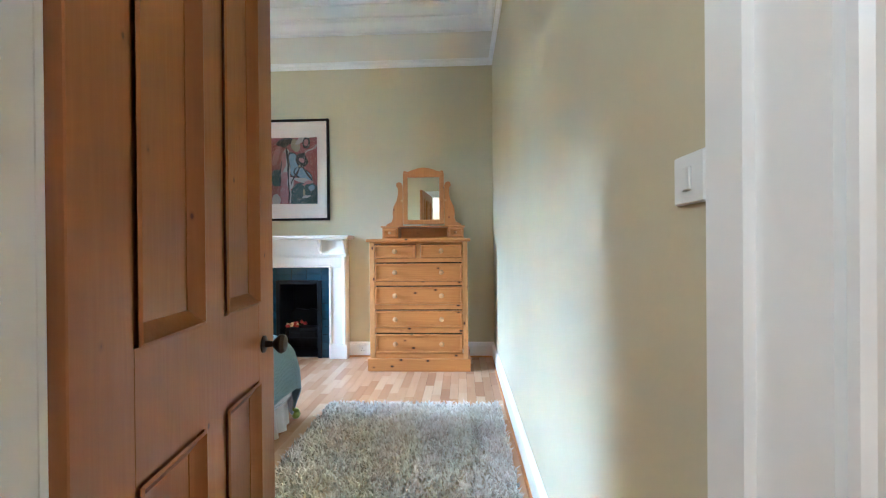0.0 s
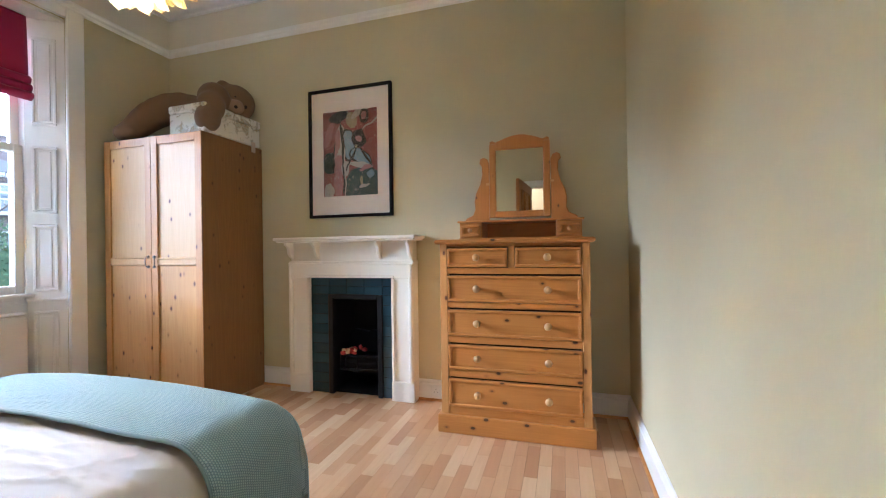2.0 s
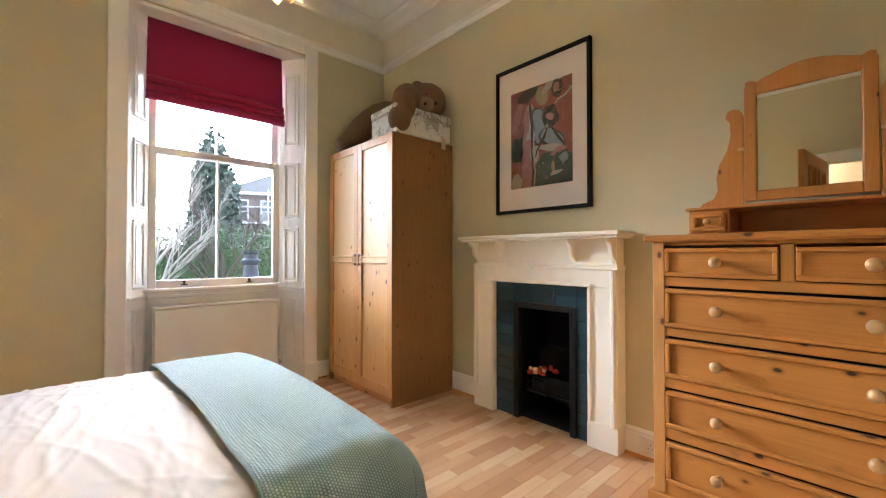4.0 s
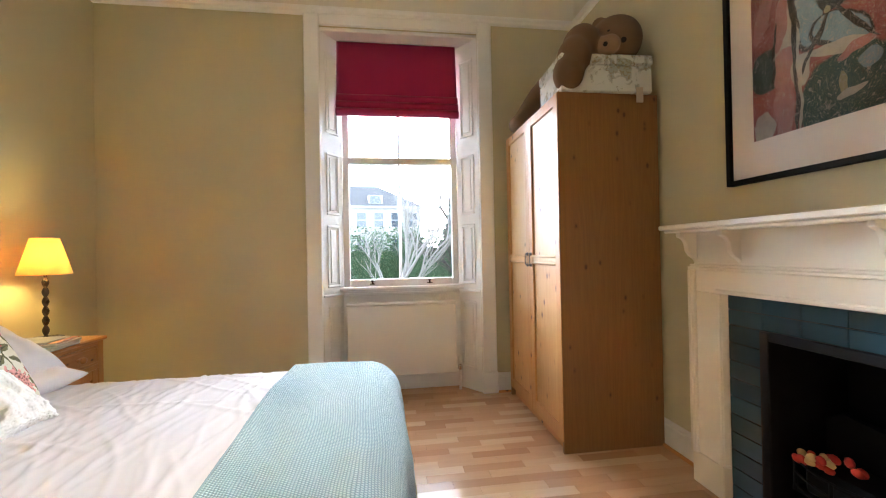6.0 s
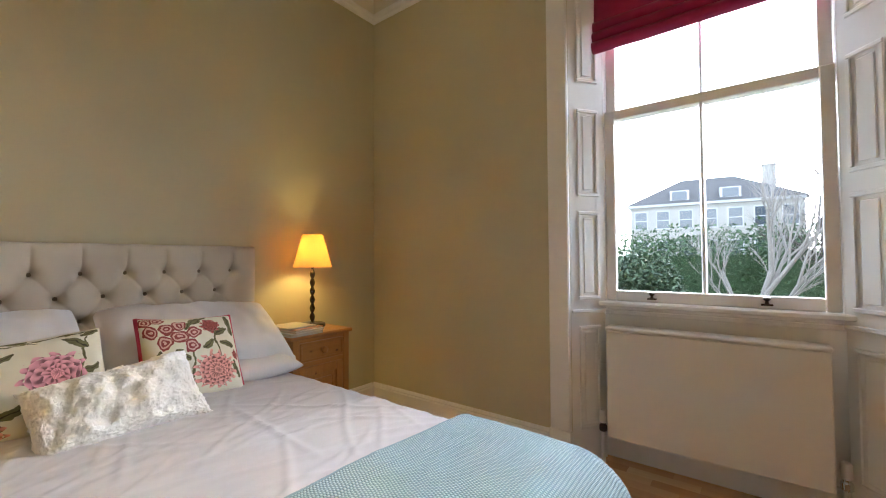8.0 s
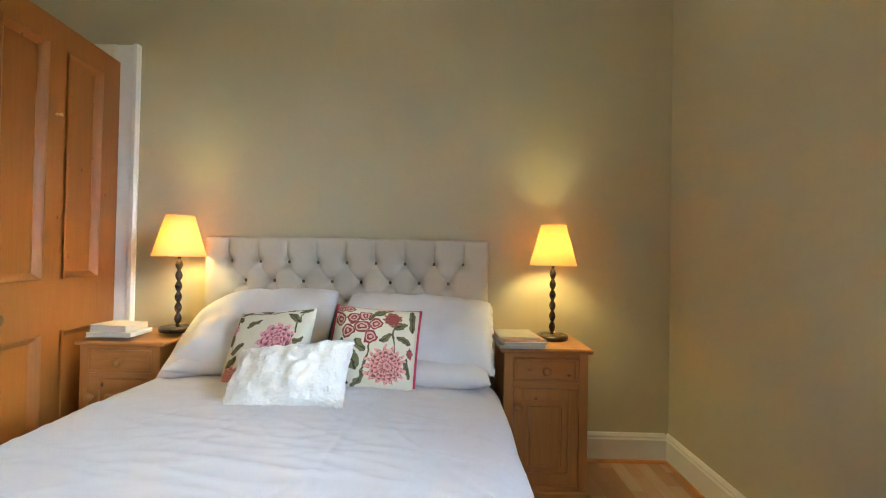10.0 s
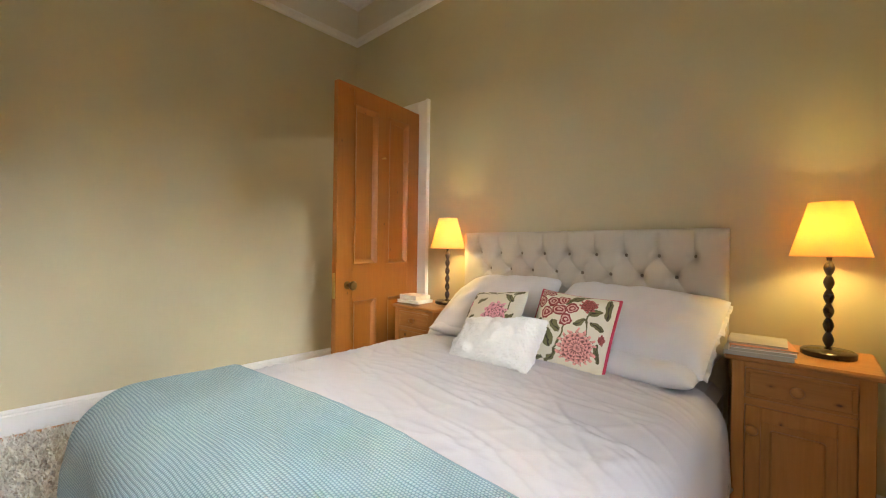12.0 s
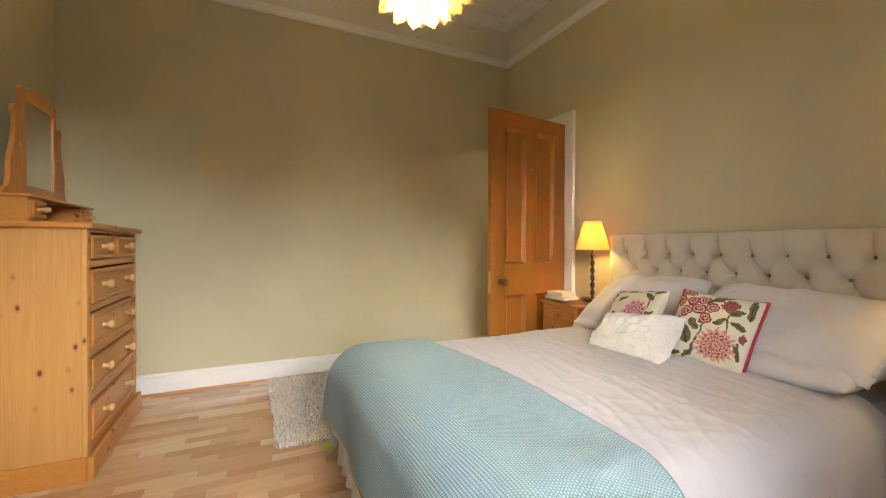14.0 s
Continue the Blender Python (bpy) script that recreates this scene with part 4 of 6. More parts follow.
pic = thing("framed_print", pose(-2.07, NORTH, 1.388), "abstract red and blue print in a black frame", "picture")
PW, PH = 0.365, 1.03
boxes("frame", [(-PW, -PW + 0.022, -0.032, 0, 0, PH), (PW - 0.022, PW, -0.032, 0, 0, PH), (-PW + 0.022, PW - 0.022, -0.032, 0, 0, 0.022), (-PW + 0.022, PW - 0.022, -0.032, 0, PH - 0.022, PH)], BLACK, pic, "thin black frame", 0.002)
boxes("mount", [(-PW + 0.022, PW - 0.022, -0.014, -0.002, 0.022, PH - 0.022)], painted("ivory_mount_card", (0.76, 0.68, 0.63), 0.35, 0.02, 200, 0.03, 0.01), pic, "pale ivory mount")
bm = bmesh.new()
sheet(bm, lambda u, v: (-0.235 + 0.475 * u, -0.0165, 0.17 + 0.675 * v), 1, 1)
pr_ = part("print", bm, PRINT, pic, "abstract print in red, teal and pale blue")
sol = pr_.modifiers.new("thick", "SOLIDIFY")
sol.thickness, sol.offset = 0.002, 0
gl = boxes("glass", [(-PW + 0.023, PW - 0.023, -0.022, -0.020, 0.023, PH - 0.023)], GLASS, pic)
gl.visible_shadow = False

# ---------------------------------------------------------------- bed
LINEN = cloth("white_bed_linen", (0.575, 0.552, 0.565), 500, 0.8, 0.02, 0.15, 0.1)
PILLOWCASE = cloth("white_pillow_cotton", (0.69, 0.665, 0.665), 500, 0.8, 0.02, 0.15, 0.1)
VALANCE = cloth("cream_valance_cotton", (0.74, 0.69, 0.64), 400, 0.85, 0.03, 0.2, 0.1)
HEADCLOTH = cloth("oatmeal_headboard_linen", (0.56, 0.50, 0.40), 600, 0.85, 0.04, 0.3, 0.1)
bed = thing("bed", pose(-2.21, 0, 0), "double bed with a buttoned oatmeal upholstered headboard", "bed")
BX, FOOT = 0.745, 2.012
boxes("mattress", [(-BX + 0.01, BX - 0.01, 0.11, FOOT - 0.01, 0.27, 0.49)], LINEN, bed, bevel=0.04)
boxes("divan_base", [(-BX + 0.02, BX - 0.02, 0.11, FOOT - 0.02, 0.03, 0.27)], VALANCE, bed, bevel=0.01)
bm = bmesh.new()
run = [(-BX, 0.3), (-BX, FOOT - 0.05), (-BX + 0.05, FOOT), (BX - 0.05, FOOT), (BX, FOOT - 0.05), (BX, 0.3)]
legs_ = [math.dist(a, b) for a, b in zip(run, run[1:])]
total_ = sum(legs_)


def skirt(u, v):
    """The gathered valance round three sides."""
    s = u * total_
    for (a, b), d in zip(zip(run, run[1:]), legs_):
        if s <= d + 1e-9:
            break
        s -= d
    f = s / d
    x, y = a[0] + (b[0] - a[0]) * f, a[1] + (b[1] - a[1]) * f
    nx, ny = (b[1] - a[1]) / d, -(b[0] - a[0]) / d
    g = -0.018 * v ** 0.7 * (math.sin(u * total_ * 62) + 0.6 * noise.noise((u * total_ * 9, v, 2))) - 0.02 * v
    return (x + nx * g, y + ny * g, 0.31 - 0.298 * v)


sheet(bm, skirt, 520, 8)
sk_ = part("valance", bm, VALANCE, bed, "gathered cream valance", 180)

HBW, HBZ0, HBZ1 = 0.737, 0.30, 1.152
rows_, dx_, dz_ = 4, 0.153, 0.1
buttons = []
for r in range(rows_):
    n_b = 9 if r % 2 == 0 else 8
    for k in range(n_b):
        buttons.append(((k - (n_b - 1) / 2) * dx_, 1.028 - r * dz_))
bm = bmesh.new()


def headboard(u, v):
    x, z = (u - 0.5) * 2 * HBW, HBZ0 + (HBZ1 - HBZ0) * v
    edge = min(HBW - abs(x), HBZ1 - z, 0.05) / 0.05
    d = 0.084 + 0.028 * math.sqrt(max(0.0, 1 - (1 - max(0.0, edge)) ** 2))
    if z > 0.66:
        near = sorted(((x - bx) ** 2 + (z - bz) ** 2) ** 0.5 for bx, bz in buttons if abs(x - bx) < 0.17 and abs(z - bz) < 0.17)
        if near:
            d -= 0.040 * math.exp(-(near[0] / 0.024) ** 2) + 0.014 * math.exp(-near[0] / 0.035)
        if z > 1.028:
            c = min(abs(x - bx) for bx, bz in buttons if bz > 1.0)
            d -= 0.012 * math.exp(-(c / 0.009) ** 2) * min(1, (HBZ1 - z) / 0.03)
        for bx, bz in buttons:
            if abs(x - bx) > 0.1 or abs(z - bz) > 0.12:
                continue
            for sx in (-1, 1):
                ex, ez = dx_ / 2 * sx, -dz_
                t = max(0, min(1, ((x - bx) * ex + (z - bz) * ez) / (ex * ex + ez * ez)))
                if abs(bx + ex) > 0.66 or bz - dz_ < 0.68:
                    continue
                q = math.hypot(x - bx - ex * t, z - bz - ez * t)
                d -= 0.0065 * math.exp(-(q / 0.009) ** 2)
    return (x, d, z)


sheet(bm, headboard, 236, 136)
hb = part("headboard", bm, HEADCLOTH, bed, "buttoned oatmeal linen headboard", 180)
sol = hb.modifiers.new("thick", "SOLIDIFY")
sol.thickness, sol.offset = 0.012, 0
boxes("headboard_core", [(-HBW + 0.004, HBW - 0.004, 0.024, 0.07, 0.05, HBZ1 - 0.006)], HEADCLOTH, bed, bevel=0.01)
bb_ = bmesh.new()
lathe(bb_, [(0.011, 0.0), (0.012, 0.003), (0.009, 0.007), (0.002, 0.009)], 12, (0, 0, 0), "y")
# button linen darker than the headboard: the dimples' shade is put into its colour
button_mesh = mesh_of("button", bb_, cloth("shaded_button_linen", (0.27, 0.22, 0.16), 600))
for bx, bz in buttons[:17]:
    ob = new("button", button_mesh)
    ob.parent, ob.location = hb, (bx, 0.063, bz)

# bedding that drapes over the mattress
TOP = 0.545


def drape(p, q, top, grow, radius=0.09, q_end=FOOT):
    """A point of a flat sheet laid over the bed: p across from the middle, q along from the wall."""
    a = BX + grow - radius
    b = q_end + grow - radius
    cx, cy = max(-a, min(a, p)), min(b, q)
    ox, oy = p - cx, q - cy
    d = math.hypot(ox, oy)
    z = top
    x, y = cx, cy
    if d > 1e-6:
        ang = d / radius
        if ang < math.pi / 2:
            h, drop = radius * math.sin(ang), radius * (1 - math.cos(ang))
        else:
            rest = d - radius * math.pi / 2
            h, drop = radius + 0.06 * rest, radius + rest * 0.99
        x, y = cx + ox / d * h, cy + oy / d * h
        z = top - drop
    crown = 0.03 * (1 - (p / a) ** 2 if abs(p) < a else 0.0)
    return x, y, z + crown, d


WRINKLE = [(random.Random(7 + i).uniform(-0.7, 0.7), random.Random(70 + i).uniform(0.6, 1.7), random.Random(700 + i).uniform(-0.25, 0.45) * (1 if i % 5 < 3 else 3.4), random.Random(170 + i).uniform(0.2, 0.65)) for i in range(125)]


def wrinkles(x, y):
    """Creases of slept-in linen: long soft folds and short sharp ones."""
    h = 0.006 * noise.noise((x * 2.4, y * 2.0, 1.0)) + 0.0013 * noise.noise((x * 4.0 + 1.5 * noise.noise((y * 2, x, 4)), y * 9.0, 5.0))
    for cx, cy, turn, ln in WRINKLE:
        dx, dy = x - cx, y - cy
        if abs(dx) > ln or abs(dy) > 0.3:
            continue
        c, s = math.cos(turn), math.sin(turn)
        u, w = dx * c + dy * s, -dx * s + dy * c + 0.03 * math.sin(dx * 9)
        h += 0.0036 * math.exp(-(w / 0.0085) ** 2) * max(0.0, 1 - (u / ln) ** 2)
    return h


duvet = thing("duvet", pose(-2.21, 0, 0), "rumpled white duvet spread over the bed", "duvet")
bm = bmesh.new()


def duvet_shape(u, v):
    p, q = (u - 0.5) * 2 * 1.06, 0.40 + v * 1.98
    x, y, z, d = drape(p, q, TOP, 0.034, 0.14)
    z += wrinkles(x, y) * (1.0 if d < 0.05 else max(0.25, 1 - 4 * d))
    if d > 0.1:
        w = 0.012 * math.sin((p * 7 if abs(p) < 0.7 else q * 8) + 3 * noise.noise((p, q, 3))) * min(1, (d - 0.1) * 6)
        x += math.copysign(w, p) if abs(p) > 0.7 else 0
        y += w if q > FOOT else 0
    if v < 0.02:
        z -= 0.03
    return (x, y, max(z, 0.06))


sheet(bm, duvet_shape, 230, 220)
dv = part("cover", bm, LINEN, duvet, sharp=180)
sol = dv.modifiers.new("thick", "SOLIDIFY")
sol.thickness, sol.offset = 0.012, -1

bm = bmesh.new()
tube(bm, [Vector(duvet_shape(0.0, k / 120)) for k in range(121)] + [Vector(duvet_shape(k / 120, 1.0)) for k in range(1, 121)] + [Vector(duvet_shape(1.0, 1 - k / 120)) for k in range(1, 121)], 0.006, 6)
part("hem", bm, LINEN, duvet, "", 180)

KNIT, n, l, b = material("pale_blue_knit", 0.9)
t_ = n.new("ShaderNodeTexCoord")
sepx = n.new("ShaderNodeSeparateXYZ")
l.new(t_.outputs["UV"], sepx.inputs[0])
wa = node_noise(n, l, t_.outputs["UV"], 5, 2)
ua = node_math(n, l, "ADD", node_math(n, l, "MULTIPLY", sepx.outputs[0], 2.11 / 0.0078), node_math(n, l, "MULTIPLY", wa, 5.0))
va = node_math(n, l, "ADD", node_math(n, l, "MULTIPLY", sepx.outputs[1], 0.74 / 0.0078), node_math(n, l, "MULTIPLY", wa, 4.0))
rowid = node_math(n, l, "FLOOR", va)
ub = node_math(n, l, "ADD", ua, node_math(n, l, "MULTIPLY", rowid, 0.5))
su = node_math(n, l, "ABSOLUTE", node_math(n, l, "SINE", node_math(n, l, "MULTIPLY", ub, math.pi)))
sv = node_math(n, l, "ABSOLUTE", node_math(n, l, "SINE", node_math(n, l, "MULTIPLY", va, math.pi)))
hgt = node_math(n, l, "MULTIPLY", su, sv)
# colour follows stitch height: shade in the hollows is painted as darker blue
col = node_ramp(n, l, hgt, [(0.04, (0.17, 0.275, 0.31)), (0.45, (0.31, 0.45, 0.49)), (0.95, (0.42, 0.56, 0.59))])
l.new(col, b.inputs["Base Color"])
b.inputs["Sheen Weight"].default_value = 0.2
node_bump(n, l, b, hgt, 0.8, 0.004)
MUSTARD = cloth("mustard_edging", (0.36, 0.29, 0.03), 300, 0.9)
throw = thing("throw_blanket", pose(-2.21, 0, 0), "pale blue knitted throw with mustard edging across the bed foot", "blanket")
THY0, THLEN, THW = 1.585, 0.74, 1.055


def throw_shape(u, v):
    p, q = (u - 0.5) * 2 * THW, THY0 + 0.05 * (u - 0.5) + v * THLEN + 0.02 * noise.noise((u * 4, v * 2, 8))
    x, y, z, d = drape(p, q, TOP + 0.02, 0.052, 0.15)
    z += 0.35 * wrinkles(x, y) + 0.006 * noise.noise((x * 4, y * 4, 9)) * (1 if d < 0.1 else 0.4) + 0.004
    if d > 0.12:
        w = 0.014 * math.sin((p * 8 if abs(p) < 0.75 else q * 9) + 2) * min(1, (d - 0.12) * 5) + 0.012 * min(1, (d - 0.12) * 5)
        x += math.copysign(w, p) if abs(p) > 0.7 else 0
        y += w if q > FOOT else 0
    return (x, y, max(z, 0.09))


bm = bmesh.new()
sheet(bm, throw_shape, 220, 120)
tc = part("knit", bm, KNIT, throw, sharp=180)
sol = tc.modifiers.new("thick", "SOLIDIFY")
sol.thickness, sol.offset = 0.009, 1
for k in range(2):
    bm = bmesh.new()
    if k == 0:
        pts = [Vector(throw_shape(i / 120, 1.0)) + Vector((0, 0.004, -0.004)) for i in range(121)]
        tube(bm, pts, 0.009, 6)
        part("edging", bm, MUSTARD, throw, "mustard yellow edging", 180)
    else:
        pts = [Vector(throw_shape(i / 120, 0.0)) + Vector((0, -0.002, 0.004)) for i in range(121)]
        tube(bm, pts, 0.006, 6)
        part("hem", bm, cloth("slate_hem", (0.22, 0.33, 0.37), 300), throw, "", 180)
POM = cloth("lime_pompom_wool", (0.40, 0.46, 0.06), 200, 0.95, 0.2, 1.0, 0.5)
for u in (0.03, 0.2, 0.22, 0.8, 0.97, 0.99):
    e = Vector(throw_shape(u, 1.0))
    bm = bmesh.new()
    bmesh.ops.create_icosphere(bm, subdivisions=3, radius=0.026)
    for vtx in bm.verts:
        vtx.co *= 1 + 0.18 * noise.noise(vtx.co * 150)
        vtx.co += e + Vector((0.01 * math.copysign(1, u - 0.5), 0.02, -0.035 if e.z > 0.13 else -0.055))
        vtx.co.z = max(vtx.co.z, 0.004)
    if 0.1 < u < 0.9:
        bm.free()
        continue
    part("pompom", bm, POM, throw, "lime green pompom", 180)


def pillow_mesh(w, h, t, seed, pinch=0.05, wrinkle=0.012, nu=48, nv=40, frill=0.0, droop=0.0):
    """A stuffed pillow lying flat: w across, h deep, t thick, with pinched corners; its two faces carry a UV map."""
    bm = bmesh.new()

    def face(sign):
        def f(u, v):
            a, c = 2 * u - 1, 2 * v - 1
            a, c = a * (1.3 - 0.3 * a * a), c * (1.3 - 0.3 * c * c)
            ax = a * w / 2 * (1 - pinch * (1 - abs(c) ** 2.0) * abs(a) ** 3 * 0.5)
            cz = c * h / 2 * (1 - pinch * (1 - abs(a) ** 2.0) * abs(c) ** 3)
            puff = max(0.0, (1 - abs(a) ** 4.5)) ** 0.5 * max(0.0, (1 - abs(c) ** 3.2)) ** 0.5
            sag = droop * max(0.0, a - 0.1) ** 2
            n0 = noise.noise((a * 2.2 + seed, c * 2.2, seed)) + 0.6 * noise.noise((a * 6 + seed, c * 3.5, 3 + seed))
            rad = max(abs(a), abs(c))
            return (ax + frill * 0.02 * noise.noise((c * 14, a * 14, seed)) * rad ** 8, cz + 0.7 * sag + frill * 0.02 * noise.noise((a * 14, c * 14, seed + 5)) * rad ** 8,
                    sign * (t / 2 * puff + 0.0005) + wrinkle * n0 * puff - sag)
        return f
    sheet(bm, face(1), nu, nv)
    sheet(bm, face(-1), nu, nv)
    bmesh.ops.remove_doubles(bm, verts=bm.verts, dist=0.0012)
    bmesh.ops.recalc_face_normals(bm, faces=bm.faces)
    return bm


def pillow(name, m, size, mat, seed, label, category="pillow", group="", frill=0.0, pinch=0.05, wrinkle=0.014, trim=None, droop=0.0):
    p = thing(name, m, label, category, group)
    part("case", pillow_mesh(*size, seed, pinch, wrinkle, frill=frill, droop=droop), mat, p, sharp=180)
    if frill:
        bm = bmesh.new()
        w, h = size[0], size[1]
        sheet(bm, lambda u, v: (w / 2 - 0.012 + 0.05 * u, (v - 0.5) * h * 0.97, 0.013 * math.sin(v * 95) * u + 0.004 * math.sin(v * 31)), 4, 120)
        fr = part("frill", bm, mat, p, sharp=180)
        s_ = fr.modifiers.new("thick", "SOLIDIFY")
        s_.thickness = 0.003
    if trim is not None:
        w, h = size[0] / 2, size[1] / 2
        for s in (-1, 1):
            bm = bmesh.new()
            tube(bm, [(s * w * (1 - pinch * (1 - c * c) * 0.5), c * h * (1.0 if abs(c) < 1 else 1.01), 0.0) for c in [k / 10 - 1 for k in range(21)]], 0.008, 8)
            part("edging", bm, trim, p, "crimson edging", 180)
            bm = bmesh.new()
            tube(bm, [(a * w, s * h * (1 - pinch * (1 - a * a)), 0.0) for a in [k / 10 - 1 for k in range(21)]], 0.0035, 6)
            part("piping", bm, trim, p, "", 180)
    return p


PG = "pillows on the bed"
pillow("pillow", pose(-1.88, 0.33, 0.60, -3, 0, 2), (0.62, 0.42, 0.11), PILLOWCASE, 1, "plump white pillow lying flat on the bed", group=PG)
pillow("pillow", pose(-2.58, 0.37, 0.595, -3, 0, -2), (0.70, 0.48, 0.13), PILLOWCASE, 2, "plump white pillow lying flat on the bed", group=PG)
pillow("pillow", pose(-1.84, 0.31, 0.72, -36, 2, 3), (0.72, 0.50, 0.19), PILLOWCASE, 3, "white pillow propped against the headboard", group=PG, pinch=0.03, droop=0.11, wrinkle=0.02)
pl = pillow("pillow", pose(-2.59, 0.31, 0.725, -31, -2, -3), (0.72, 0.48, 0.18), PILLOWCASE, 4, "white pillow with a frilled end propped up", group=PG, pinch=0.03, wrinkle=0.02)
bm = bmesh.new()
sheet(bm, lambda u, v: (-0.36 + 0.02 - 0.035 * u * (0.8 + 0.5 * noise.noise((v * 9, 2, 1))), (v - 0.5) * 0.45, 0.016 * u * noise.noise((v * 22, u * 0.6, 5)) - 0.012 * u), 4, 120)
fr = part("frill", bm, PILLOWCASE, pl, "ruffled white frill", 180)
sol = fr.modifiers.new("thick", "SOLIDIFY")
sol.thickness = 0.003


def flower_cloth(name, leaves_, rosettes, heads):
    """Cream cotton with embroidered leaves and stems, ringed rosettes and chrysanthemum heads."""
    mat, n, l, b = material(name, 0.85)
    t = n.new("ShaderNodeTexCoord")
    weave = node_noise(n, l, t.outputs["UV"], 9, 3)
    shake = n.new("ShaderNodeTexNoise")
    shake.inputs["Scale"].default_value = 11.0
    l.new(t.outputs["UV"], shake.inputs["Vector"])
    wv = n.new("ShaderNodeVectorMath")
    wv.operation = "MULTIPLY_ADD"
    l.new(shake.outputs["Color"], wv.inputs[0])
    wv.inputs[1].default_value = (0.085, 0.085, 0)
    sh = n.new("ShaderNodeMapping")
    sh.inputs["Location"].default_value = (-0.042, -0.042, 0)
    l.new(t.outputs["UV"], sh.inputs["Vector"])
    l.new(sh.outputs[0], wv.inputs[2])
    col = node_mix(n, l, weave, (0.66, 0.62, 0.47), (0.72, 0.68, 0.54))

    def polar(cx, cy, rx, ry, turn):
        m = n.new("ShaderNodeMapping")
        m.vector_type = "TEXTURE"
        m.inputs["Location"].default_value = (cx, cy, 0)
        m.inputs["Rotation"].default_value = (0, 0, radians(turn))
        m.inputs["Scale"].default_value = (rx, ry, 1)
        l.new(wv.outputs[0], m.inputs["Vector"])
        sp = n.new("ShaderNodeSeparateXYZ")
        l.new(m.outputs[0], sp.inputs[0])
        x, y = sp.outputs[0], sp.outputs[1]
        return node_math(n, l, "SQRT", node_math(n, l, "ADD", node_math(n, l, "MULTIPLY", x, x), node_math(n, l, "MULTIPLY", y, y))), x, y

    for cx, cy, rx, ry, turn in leaves_:
        d, x, y = polar(cx, cy, rx, ry, turn)
        vein = node_math(n, l, "LESS_THAN", node_math(n, l, "ABSOLUTE", x if rx < ry else y), 0.13)
        tint = node_mix(n, l, vein, node_mix(n, l, weave, (0.07, 0.065, 0.02), (0.22, 0.20, 0.08)), (0.05, 0.04, 0.018))
        col = node_mix(n, l, node_math(n, l, "LESS_THAN", d, 1.0), col, tint)
    for cx, cy, rad in rosettes:
        d, x, y = polar(cx, cy, rad, rad, 0)
        rings = node_math(n, l, "GREATER_THAN", node_math(n, l, "SINE", node_math(n, l, "MULTIPLY", d, 13.0)), 0.1)
        col = node_mix(n, l, node_math(n, l, "LESS_THAN", d, 1.0), col, node_mix(n, l, rings, (0.24, 0.045, 0.04), (0.62, 0.38, 0.31)))
    for cx, cy, rad, tint, petals in heads:
        d, x, y = polar(cx, cy, rad, rad, 0)
        ang = node_math(n, l, "ARCTAN2", y, x)
        ringno = node_math(n, l, "FLOOR", node_math(n, l, "MULTIPLY", d, 5.0))
        wave = node_math(n, l, "SINE", node_math(n, l, "ADD", node_math(n, l, "MULTIPLY", ang, petals), node_math(n, l, "MULTIPLY", ringno, 2.4)))
        frac = node_math(n, l, "FRACT", node_math(n, l, "MULTIPLY", d, 5.0))
        tone = node_math(n, l, "ADD", node_math(n, l, "MULTIPLY", wave, 0.3), node_math(n, l, "MULTIPLY", frac, 0.75))
        edge = node_math(n, l, "LESS_THAN", d, node_math(n, l, "ADD", node_math(n, l, "MULTIPLY", wave, 0.13), 0.88))
        col = node_mix(n, l, edge, col, node_ramp(n, l, tone, [(0.05, tuple(v * 0.32 for v in tint)), (0.35, tint), (0.9, tuple(min(0.8, v * 1.25 + 0.06) for v in tint))]))
    l.new(col, b.inputs["Base Color"])
    fine = node_noise(n, l, t.outputs["UV"], 220, 2)
    node_bump(n, l, b, fine, 0.4, 0.001)
    return mat


ROSE_, MAROON_, MAUVE_ = (0.58, 0.25, 0.21), (0.30, 0.06, 0.045), (0.60, 0.27, 0.33)
F1 = flower_cloth("floral_cushion_red",
                  ((0.50, 0.84, 0.03, 0.13, -32), (0.57, 0.88, 0.025, 0.11, -40), (0.87, 0.80, 0.045, 0.17, 8), (0.74, 0.70, 0.085, 0.035, 22), (0.61, 0.57, 0.07, 0.035, 28),
                   (0.79, 0.56, 0.085, 0.035, -14), (0.68, 0.60, 0.009, 0.16, 8), (0.38, 0.49, 0.075, 0.04, -42), (0.34, 0.36, 0.055, 0.10, 22), (0.46, 0.40, 0.009, 0.24, -10),
                   (0.40, 0.13, 0.03, 0.13, -24), (0.13, 0.26, 0.05, 0.10, 25), (0.17, 0.46, 0.035, 0.10, -22), (0.24, 0.08, 0.10, 0.04, 12), (0.86, 0.30, 0.035, 0.10, 18)),
                  ((0.09, 0.88, 0.075), (0.21, 0.90, 0.07), (0.13, 0.74, 0.08), (0.28, 0.76, 0.07), (0.39, 0.80, 0.06), (0.25, 0.62, 0.07), (0.38, 0.66, 0.075), (0.47, 0.57, 0.065), (0.50, 0.70, 0.06)),
                  ((0.65, 0.78, 0.10, MAROON_, 9.0), (0.88, 0.45, 0.05, MAROON_, 7.0), (0.64, 0.31, 0.20, ROSE_, 17.0), (0.10, 0.10, 0.10, ROSE_, 13.0)))
